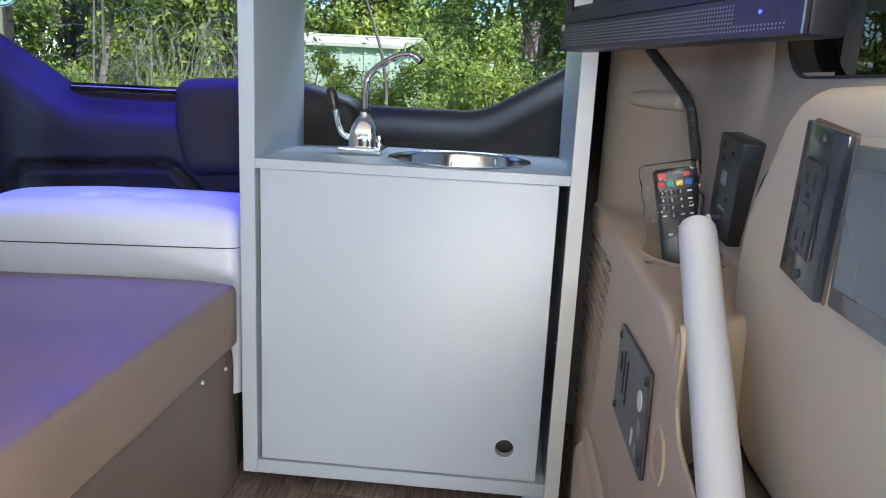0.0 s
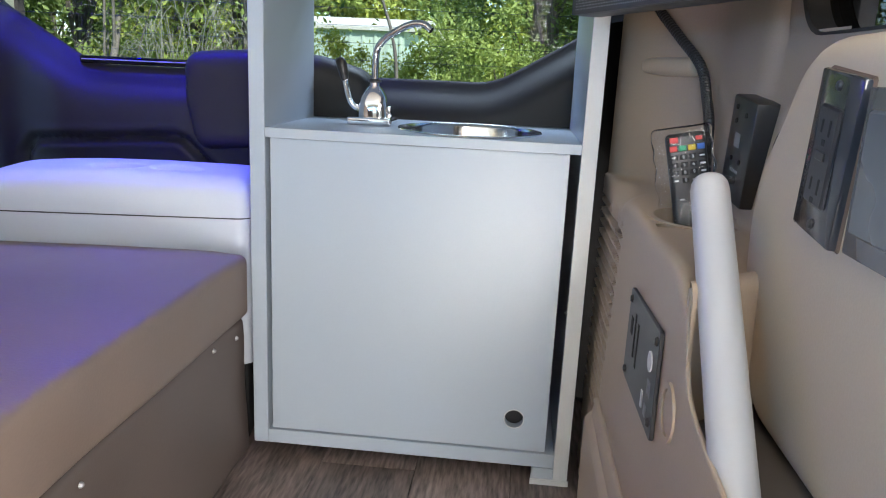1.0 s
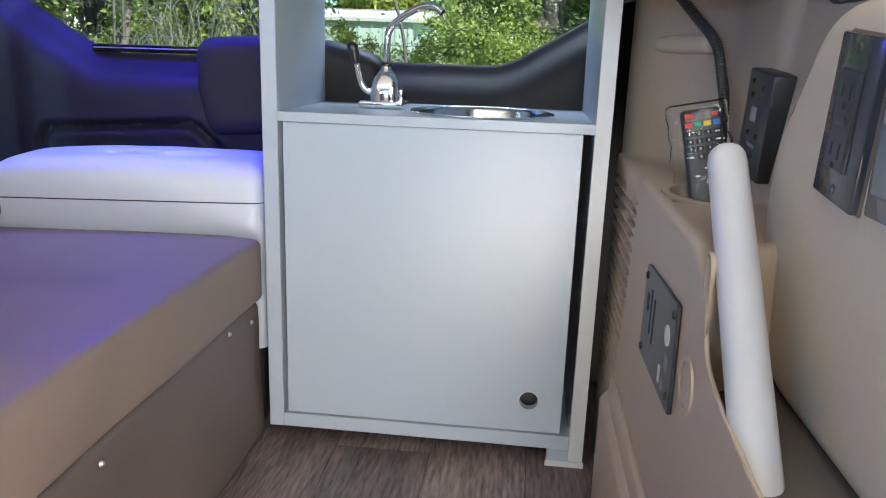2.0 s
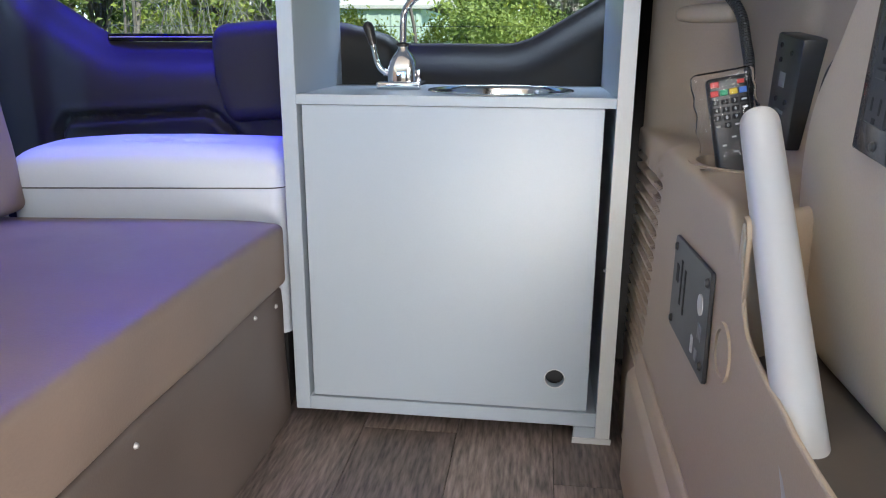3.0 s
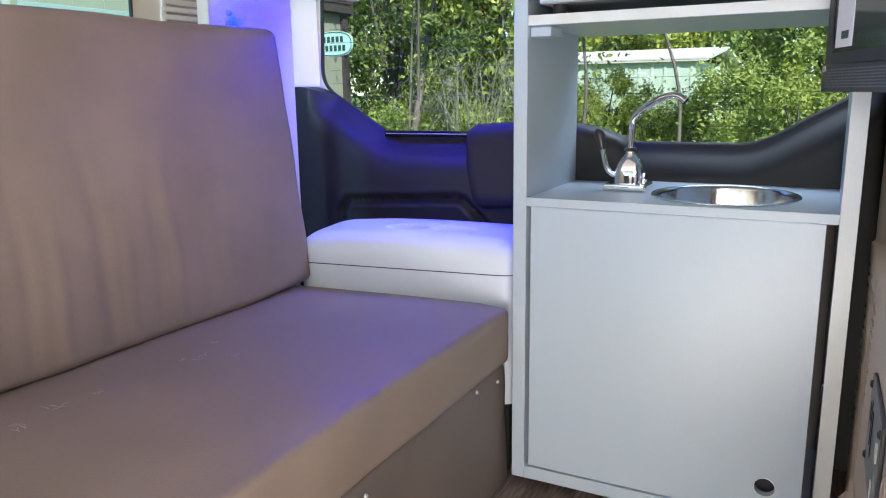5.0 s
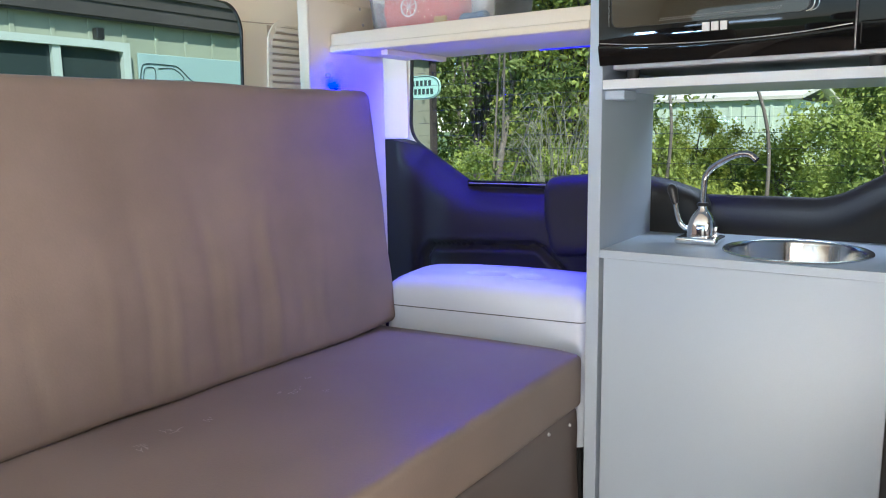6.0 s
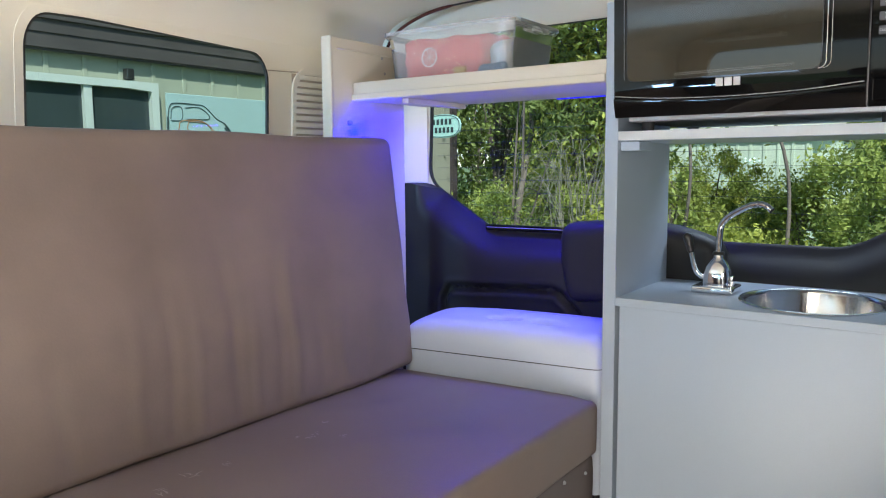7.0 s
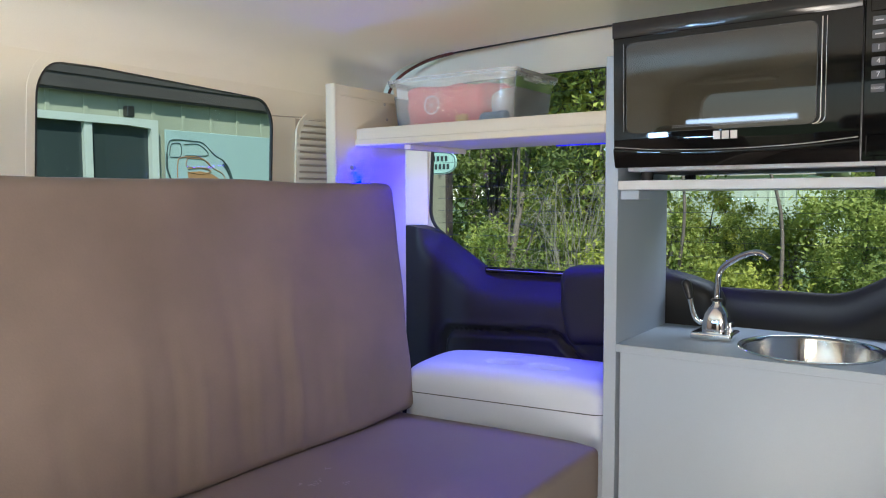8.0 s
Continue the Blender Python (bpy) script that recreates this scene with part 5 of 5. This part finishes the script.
part("label_patch", box(-0.0206, -0.0199, -0.004, 0.012, 0.002, 0.018, 0, 1, SB), M_PRINTD, sb, "grey label patch")
for y, z in ((0.018, 0.045), (-0.012, 0.04), (0.015, 0.03), (-0.014, -0.012), (0.012, -0.012), (0.0, -0.052)):
    part("button", disc((0, 0, 0), 0.0028, 0.002, "x"), M_BLACKM, sb).data.transform(Matrix.Translation(-Vector((0.421, 0.862, 0.56))) @ SB @ Matrix.Translation((-0.0203, y, z)) @ Matrix.Translation((0.421, 0.862, 0.56)))
for k in range(5):
    part("print_bar", box(-0.0205, -0.0199, -0.012 + k * 0.005, -0.009 + k * 0.005, -0.026, -0.022, 0, 1, SB), M_PRINTD, sb)
part("mount", box(0.010, 0.022, -0.02, 0.02, -0.03, 0.03, 0, 1, SB), M_BLACKM, sb)

# socket plate on the sliding door panel
OP = Matrix.Translation((0.3675, 0.526, 0.650)) @ Matrix.Rotation(radians(6), 4, "X")
sock = thing("socket_plate", (0.3665, 0.53, 0.585), "glossy dark grey socket plate on the door panel", "socket")
part("cover_plate", box(-0.003, 0.006, -0.0345, 0.0345, -0.0565, 0.0565, 0.002, 2, OP), mat("socket_grey", (0.035, 0.037, 0.042), 0.14, bump=0.01), sock)
part("surround", box(0.002, 0.0085, -0.036, 0.036, -0.058, 0.058, 0.002, 1, OP), mat("brown_gasket", (0.10, 0.065, 0.045), 0.5), sock, "brown backing gasket")
ins = part("insert", box(-0.006, -0.002, -0.0165, 0.0165, -0.034, 0.034, 0.0015, 1, OP), M_SLATE, sock)
for z in (-0.02, 0.02):
    for y, h in ((0.0065, 0.0045), (-0.0065, 0.0055)):
        part("slot", box(-0.0064, -0.0058, y - 0.0012, y + 0.0012, z - h, z + h, 0, 1, OP), M_BLACKM, ins)
    part("slot", box(-0.0064, -0.0058, -0.0025, 0.0025, z - 0.0125, z - 0.0085, 0, 1, OP), M_BLACKM, ins)
part("button", box(-0.0072, -0.0058, -0.008, 0.008, -0.0025, 0.0035, 0.0004, 1, OP), M_BLACK, ins)
for z in (-0.048, 0.048):
    part("screw", lathe([(0.0, 0.002), (0.003, 0.0016), (0.0038, 0.0)], OP @ Vector((-0.003, 0, z)), 10, Matrix.Rotation(radians(-90), 4, "Y")), M_BLACK, sock)
# second plate beside it, with a clear flap
OP2 = Matrix.Translation((0.3665, 0.415, 0.640))
so2 = thing("switch_plate", (0.3665, 0.415, 0.58), "grey switch plate with a clear cover on the door panel", "switch plate")
part("cover_plate", box(-0.003, 0.008, -0.065, 0.060, -0.045, 0.058, 0.002, 2, OP2), mat("flap_grey", (0.10, 0.105, 0.115), 0.25, bump=0.0), so2)
part("flap", box(-0.008, -0.0032, -0.045, 0.045, -0.030, 0.045, 0.002, 1, OP2), mat("flap_smoke", (0.10, 0.11, 0.12), 0.3, bump=0), so2, "smoky flap")


# ---- outside ----
GZ = -0.62


def ground_mesh():
    bm = bmesh.new()
    n = 60
    ext = [-400, -150, -60] + list(np.linspace(-30, 30, n)) + [60, 150, 400]
    g = [[bm.verts.new((x, y, GZ + (0.06 * noise.noise(Vector((x * 0.3, y * 0.3, 0))) if abs(x) < 40 and abs(y) < 40 else 0))) for y in ext] for x in ext]
    for a, b in zip(g, g[1:]):
        for j in range(len(ext) - 1):
            bm.faces.new((a[j], b[j], b[j + 1], a[j + 1]))
    return bm


tagged(part("ground", ground_mesh(), M_GRASS), "rough grass ground round the van", "ground", kind="structure")


def leaves(c, r, count, size, rng, clumps=60):
    """Many small bent leaves gathered in clumps over an uneven crown."""
    cen = rng.normal(size=(clumps, 3))
    cen /= np.linalg.norm(cen, axis=1)[:, None]
    cen *= (0.3 + 0.7 * rng.random(clumps) ** 0.6)[:, None]
    cen = cen * np.array(r) + np.array(c)
    which = rng.integers(0, clumps, count)
    spread = np.array(r).mean() * (0.05 + 0.09 * rng.random(clumps))
    p = cen[which] + rng.normal(size=(count, 3)) * spread[which][:, None]
    p[:, 2] = np.maximum(p[:, 2], GZ + 0.05)
    a = rng.normal(size=(count, 3)) + np.array((0, -0.2, 0.5))
    a /= np.linalg.norm(a, axis=1)[:, None]
    b = np.cross(a, rng.normal(size=(count, 3)))
    b /= np.linalg.norm(b, axis=1)[:, None]
    w = np.cross(a, b)
    s = size * (0.6 + 0.8 * rng.random(count))[:, None]
    v = np.stack([p - b * s, p + w * s * 0.45 + a * s * 0.12, p + b * s, p - w * s * 0.45 + a * s * 0.12], axis=1).reshape(-1, 3)
    f = np.arange(count * 4).reshape(-1, 4)
    me = bpy.data.meshes.new("crown")
    me.from_pydata(v.tolist(), [], f.tolist())
    return me, cen


def plant(name, x, y, h, r, count, size, material, seed, label, category, trunk=0.06, low=0.3, lean=0.0, clumps=60):
    rng = np.random.default_rng(seed)
    t = thing(name, (x, y, GZ), label, category)
    c = (x + lean, y, GZ + h - r[2] * 0.9 if low > 0.2 else GZ + r[2] * 0.9)
    me, cen = leaves(c, r, count, size, rng, clumps)
    me.transform(Matrix.Translation((-x, -y, -GZ)))
    me.materials.append(material)
    crown = new("crown", me)
    crown.parent = t
    tagged(crown, kind="stuff")
    bms = []
    top = Vector((c[0], c[1], c[2] + r[2] * 0.5))
    foot = Vector((x, y, GZ - 0.05))
    wob = lambda k: Vector((rng.normal() * k, rng.normal() * k, 0))
    line = spline([foot, foot.lerp(top, 0.22) + wob(0.05), foot.lerp(top, 0.45) + wob(0.09), foot.lerp(top, 0.7) + wob(0.09), top], 5)
    bms.append(tube(line, trunk, 8, [trunk * (1 - 0.8 * i / (len(line) - 1)) for i in range(len(line))]))
    for k in range(0, clumps, 4):
        first = 3 if trunk > 0.04 else len(line) * 0.62
        s = line[int(first + rng.random() * (len(line) - 2 - first))]
        e = Vector(cen[k])
        m = s.lerp(e, 0.5) + Vector((0, 0, 0.1 * h * rng.random()))
        ln = spline([s, m, e], 4)
        bms.append(tube(ln, 0.01, 5, [trunk * 0.25 * (1 - 0.85 * i / (len(ln) - 1)) + 0.002 for i in range(len(ln))]))
    part("trunk", join(*bms), M_BARK, t, "", 60)
    return t


rr = random.Random(4)
# a hedge of trees and shrubs behind the van, with a gap towards the barn
for k, x in enumerate((-2.15, -1.75, 0.30, 1.3, 2.3, 3.3, 4.3)):
    plant("tree", x + rr.uniform(-0.15, 0.15), 5.7 + rr.uniform(-0.4, 0.9), rr.uniform(4.2, 5.6), (0.95, 0.9, 1.95) if x > 0 else (0.75, 0.8, 1.9), 24000 if x > 0 else 15000, 0.026, M_LEAF[(1, 0, 2, 0, 2, 1, 0)[k % 7]], 20 + k, "leafy green tree behind the van in sunlight", "tree", 0.07, clumps=90)
for k, x in enumerate((-6.6, -5.2, -2.9, 0.35, 1.6, 2.9, 4.2, 5.6)):
    plant("tree", x, 8.2 + rr.uniform(-0.5, 0.8), rr.uniform(4.6, 6.0), (1.2, 1.0, 2.4), 6000 if k == 2 else 13000, 0.042, M_LEAF[(0, 2, 0)[k % 3]], 40 + k, "tall green tree in the second row behind the van", "tree", 0.09, clumps=90)
for k in range(9):
    x = -2.4 + k * 0.8 + rr.uniform(-0.15, 0.15)
    y = 4.3 + rr.uniform(-0.4, 0.8) if k else 5.1
    low = -1.9 < x < -0.4
    plant("shrub", x, y, 1.5, (0.7, 0.55, 0.56 if low else 0.88), 18000, 0.0155, M_LEAF[(0, 2, 1, 0, 2)[k % 5]], 60 + k, "sunlit green shrub behind the van", "shrub", 0.03, 0.0, clumps=50)
for k, x in enumerate((-8.6, -7.2, -5.9)):
    plant("tree", x, 11.0 + 0.4 * k, 4.2 - 0.3 * k, (1.1, 0.9, 2.0), 11000, 0.05, M_LEAF[(2, 0, 1)[k]], 170 + k, "bushy green tree beside the barn", "tree", 0.08, clumps=80)
for k in range(9):
    x = -13 + k * 2.6 + rr.uniform(-0.5, 0.5)
    plant("tree", x, 24.0 + rr.uniform(-1, 2), rr.uniform(2.6, 4.2), (2.2, 1.6, 1.7), 7000, 0.11, M_LEAF[(k + 2) % 3], 90 + k, "distant green tree beyond the barn", "tree", 0.12)

for k, (x, y) in enumerate(((-1.40, 5.3), (-0.80, 5.3))):
    plant("sapling", x, y, 3.5, (0.5, 0.4, 0.85), 3000, 0.034, M_LEAF[k], 130 + k, "slim young tree in the gap of the hedge", "tree", 0.020, clumps=30)

plant("shrub", -1.5, 5.25, 1.9, (0.14, 0.14, 0.8), 2200, 0.026, M_LEAF[0], 140, "narrow leafy shrub climbing a thin trunk", "shrub", 0.02, 0.0, clumps=22)
for k in range(6):
    plant("shrub", -6.3 + k * 0.85 + rr.uniform(-0.15, 0.15), 12.6 + rr.uniform(-0.3, 0.3), 1.5, (0.6, 0.5, 0.62), 5000, 0.045, M_LEAF[(1, 0)[k % 2]], 150 + k, "sunlit bush in front of the barn", "shrub", 0.03, 0.0, clumps=36)

for k in range(8):
    plant("shrub", -3.35 + k * 0.42 + rr.uniform(-0.1, 0.1), 7.3 + rr.uniform(-0.3, 0.3), 1.5, (0.5, 0.4, (0.80, 0.88, 0.74)[k % 3]), 15000, 0.018, M_LEAF[(1, 0, 1, 0)[k % 4]], 200 + k, "bright green bush in the gap of the hedge", "shrub", 0.03, 0.0, clumps=60)
plant("shrub", -1.66, 4.05, 1.4, (0.34, 0.3, 0.62), 7000, 0.016, M_LEAF[1], 160, "bright yellow-green bush below the rear window", "shrub", 0.02, 0.0, clumps=36)
for k, x in enumerate((-7.6, -5.8, -4.2, -2.6)):
    plant("tree", x, 22.5 + 0.3 * k, 5.0 + 0.3 * (k % 2), (1.5, 1.2, 2.0), 9000, 0.085, M_LEAF[(1, 0)[k % 2]], 180 + k, "sunlit yellow-green tree behind the barn", "tree", 0.1, clumps=70)
plant("tree", -2.75, 4.95, 3.0, (0.42, 0.35, 0.8), 2600, 0.032, M_LEAF[2], 210, "slender leaning tree with a pale trunk", "tree", 0.045, lean=0.42, clumps=40)
# bare grey shrub
rng = np.random.default_rng(7)
twigs = []
for k in range(36):
    turn = rng.random() * 2 * math.pi
    d = Vector((math.cos(turn), math.sin(turn) * 0.8, 0))
    a = Vector((-2.02 + rng.normal() * 0.06, 4.75 + rng.normal() * 0.06, GZ))
    peak = 1.25 + 0.45 * rng.random()
    out = 0.15 + 0.45 * rng.random()
    line = spline([a, a + d * out * 0.25 + Vector((rng.normal() * 0.05, 0, peak * 0.6)), a + d * out * 0.7 + Vector((rng.normal() * 0.05, 0, peak)),
                   a + d * (out + 0.12) + Vector((rng.normal() * 0.06, 0, peak * (0.95 - 0.25 * rng.random())))], 5)
    twigs.append(tube(line, 0.004, 4, [0.0040 * (1 - 0.75 * i / (len(line) - 1)) for i in range(len(line))]))
    for j in range(6):
        s = line[int(len(line) * (0.4 + 0.55 * rng.random()))]
        w = d * 0.16 * rng.random() + Vector((rng.normal() * 0.10, rng.normal() * 0.10, 0.05 + 0.06 * rng.normal()))
        ln = spline([s, s + w * 0.5 + Vector((0, 0, 0.03)), s + w + Vector((0, 0, -0.06))], 3)
        twigs.append(tube(ln, 0.002, 4, [0.0018 * (1 - 0.7 * i / (len(ln) - 1)) for i in range(len(ln))]))
solid("bare_shrub", join(*twigs), M_DEAD, "dry bare branches of a dead shrub among the leaves", "shrub", deg=60)

# pale metal barn far behind the trees
barn = thing("barn", (-3.5, 15.0, GZ), "long pale metal barn beyond the trees", "barn")
part("wall", box(-6.3, -2.2, 15.0, 21.0, GZ, 1.30), M_BARN, barn)
for k in range(17):
    x = -6.3 + 0.25 * k
    part("rib", box(x, x + 0.05, 14.985, 15.0, GZ, 1.27), M_BARN, barn)
part("roof", prism([(14.93, 1.29), (18.0, 1.62), (21.07, 1.29), (21.07, 1.35), (18.0, 1.68), (14.93, 1.355)], "x", -6.5, -2.0), M_BARNROOF, barn, "bright pale roof")

# low building beside the van
WX = -4.0
hall = thing("workshop", (WX, 2.2, GZ), "low workshop with pale green metal siding and a sign", "building")
wall_pts = [(-6.0, GZ), (5.95, GZ), (5.95, 1.72), (-6.0, 1.72)]
part("wall", prism(wall_pts, "x", WX - 3.0, WX), M_SIDING, hall)
for k in range(52):
    y = -5.9 + k * 0.225
    part("rib", box(WX - 0.001, WX + 0.008, y, y + 0.03, GZ, 1.70, 0.003, 1), M_SIDING, hall)
part("corner_post", box(WX - 0.02, WX + 0.03, 5.945, 6.03, GZ, 1.72), M_SOFFIT, hall, "dark corner trim")
part("eave", prism([(WX - 3.2, 1.72), (WX, 1.505), (WX + 0.05, 1.50), (WX + 0.05, 1.75), (WX - 3.2, 2.4)], "y", -6.2, 6.1), M_SOFFIT, hall, "dark overhanging eave")
for z0, z1, out in ((1.515, 1.548, 0.062), (1.60, 1.613, 0.058), (1.675, 1.75, 0.066)):
    part("fascia_board", box(WX + 0.0505, WX + out, -6.15, 6.05, z0, z1), M_SOFFIT, hall, "dark painted fascia board")
fr = part("window", holed([(1.62, 0.20), (2.66, 0.20), (2.66, 1.375), (1.62, 1.375)], [(1.67, 0.25), (2.61, 0.25), (2.61, 1.33), (1.67, 1.33)], "x", WX + 0.005, WX + 0.06, 24), M_FRAMEW, hall, "white framed window with dark glass")
part("mullion", box(WX + 0.006, WX + 0.05, 2.175, 2.225, 0.25, 1.33), M_FRAMEW, fr)
part("glass", box(WX + 0.015, WX + 0.02, 1.67, 2.61, 0.25, 1.33), M_BGLASS, fr, "dark reflecting glass")
part("wall_sensor", box(WX + 0.01, WX + 0.06, 2.45, 2.50, 1.385, 1.45, 0.005, 1), M_BLACK, hall)
sign = thing("sign_board", (WX + 0.03, 3.2, 0.7), "pale teal sign board with a line drawing of a van", "sign")
part("board", box(WX + 0.016, WX + 0.03, 2.73, 3.95, 0.45, 1.325, 0.003, 1), M_SIGN, sign)


def sign_line(pts, r, material):
    part("drawn_line", tube(spline([(WX + 0.0325, y, z) for y, z in pts], 5), 0.75 * r, 6), material, sign)


SC = lambda u, v: (2.735 + u * 0.52, 1.262 - v * 0.52)
for pts, m_, r in (
        ([SC(0, .18), SC(.03, .05), SC(.1, .0), SC(.4, .0), SC(.55, .02), SC(.72, .16), SC(.85, .22)], M_DARKPRINT, 0.0042),
        ([SC(0, .18), SC(.0, .36), SC(.05, .5)], M_DARKPRINT, 0.009),
        ([SC(.85, .22), SC(.95, .34), SC(1.03, .55)], M_DARKPRINT, 0.008),
        ([SC(.04, .2), SC(.07, .06), SC(.2, .05), SC(.2, .2), SC(.05, .22)], M_DARKPRINT, 0.0035),
        ([SC(.26, .05), SC(.48, .04), SC(.62, .17), SC(.27, .19)], M_DARKPRINT, 0.0035),
        ([SC(.15, .32), SC(.2, .22), SC(.5, .21), SC(.68, .33), SC(.86, .42), SC(.9, .56)], M_RUST, 0.0042),
        ([SC(.15, .32), SC(.16, .5), SC(.3, .56), SC(.6, .57)], M_RUST, 0.0042),
        ([SC(.86, .28), SC(.93, .36), SC(.98, .46), SC(1.02, .56)], M_DARKPRINT, 0.012),
        ([SC(.3, .22), SC(.56, .235), SC(.64, .33), SC(.3, .33), SC(.3, .22)], M_RUST, 0.0035),
        ([SC(.3, .36), SC(.5, .34), SC(.66, .38), SC(.5, .42), SC(.3, .40)], M_RUST, 0.005)):
    sign_line(pts, r, m_)

part("drawn_patch", prism([SC(.3, .40), SC(.5, .385), SC(.68, .42), SC(.8, .48), SC(.84, .58), SC(.32, .58)], "x", WX + 0.0305, WX + 0.0325), M_RUST, sign, "rust-coloured van front")
# oval sign that stands out from the workshop's corner, its lettering shown as bars
SX, SZ, SY = -3.63, 1.193, 5.30
oval = lambda a, b: [(SX + a * math.copysign(abs(math.cos(q)) ** 0.75, math.cos(q)), SZ + b * math.copysign(abs(math.sin(q)) ** 0.75, math.sin(q))) for q in np.linspace(0, 2 * math.pi, 48, endpoint=False)]
osign = thing("oval_sign", (SX, SY, SZ - 0.104), "mint green oval sign on the corner of the workshop", "sign")
part("board", prism(oval(0.195, 0.104), "y", SY, SY + 0.02), M_STICK, osign)
part("border", holed(oval(0.189, 0.098), oval(0.184, 0.093), "y", SY - 0.003, SY - 0.0005, 64), M_DARKPRINT, osign, "thin dark outline")
part("wall_bracket", box(WX - 0.01, SX - 0.15, SY + 0.0205, SY + 0.045, SZ - 0.02, SZ + 0.02, 0.004, 1), M_SOFFIT, osign)
for z, xs in ((SZ + 0.036, (-0.09, -0.045, 0.0, 0.045, 0.09)), (SZ - 0.036, (-0.11, -0.066, -0.022, 0.022, 0.066, 0.11))):
    for x in xs:
        part("print_bar", box(SX + x - 0.014, SX + x + 0.014, SY - 0.003, SY - 0.0005, z - 0.024, z + 0.024), M_DARKPRINT, osign)

# dark backdrop added on the other side, so that the right window looks dark
tagged(part("dark_backdrop", box(3.2, 3.35, -6.0, 5.0, GZ, 1.6), M_SOFFIT), "dark backdrop wall added beside the van", "wall", kind="structure")

# ---- floor planks ----
PW, PL, G = 0.1695, 0.92, 0.0005


def plank(x0, x1, y0, y1):
    if x1 - x0 < 0.01 or y1 - y0 < 0.01:
        return
    bm = box(-(x1 - x0) / 2 + G, (x1 - x0) / 2 - G, -(y1 - y0) / 2 + G, (y1 - y0) / 2 - G, -0.003, 0.0, 0.0007, 1)
    ob = part("plank", bm, M_PLANK)
    ob.location = ((x0 + x1) / 2, (y0 + y1) / 2, 0)
    ob.parent = floor


cols = [(-0.323 + 0.169 * k) for k in range(-5, 6)]
starts = {-0.323: 0.62, -0.154: 1.168, 0.015: 1.36, 0.184: 1.03}
for k, x0 in enumerate(cols):
    x1 = min(x0 + 0.169, XR)
    x0c = max(x0, XL)
    if x1 <= x0c:
        continue
    s = min(starts.items(), key=lambda kv: abs(kv[0] - x0))
    y = s[1] if abs(s[0] - x0) < 0.01 else 0.37 * k % PL
    while y > YF:
        y -= PL
    while y < 1.58:
        plank(x0c, x1, max(y, YF), min(y + PL, 1.58))
        y += PL
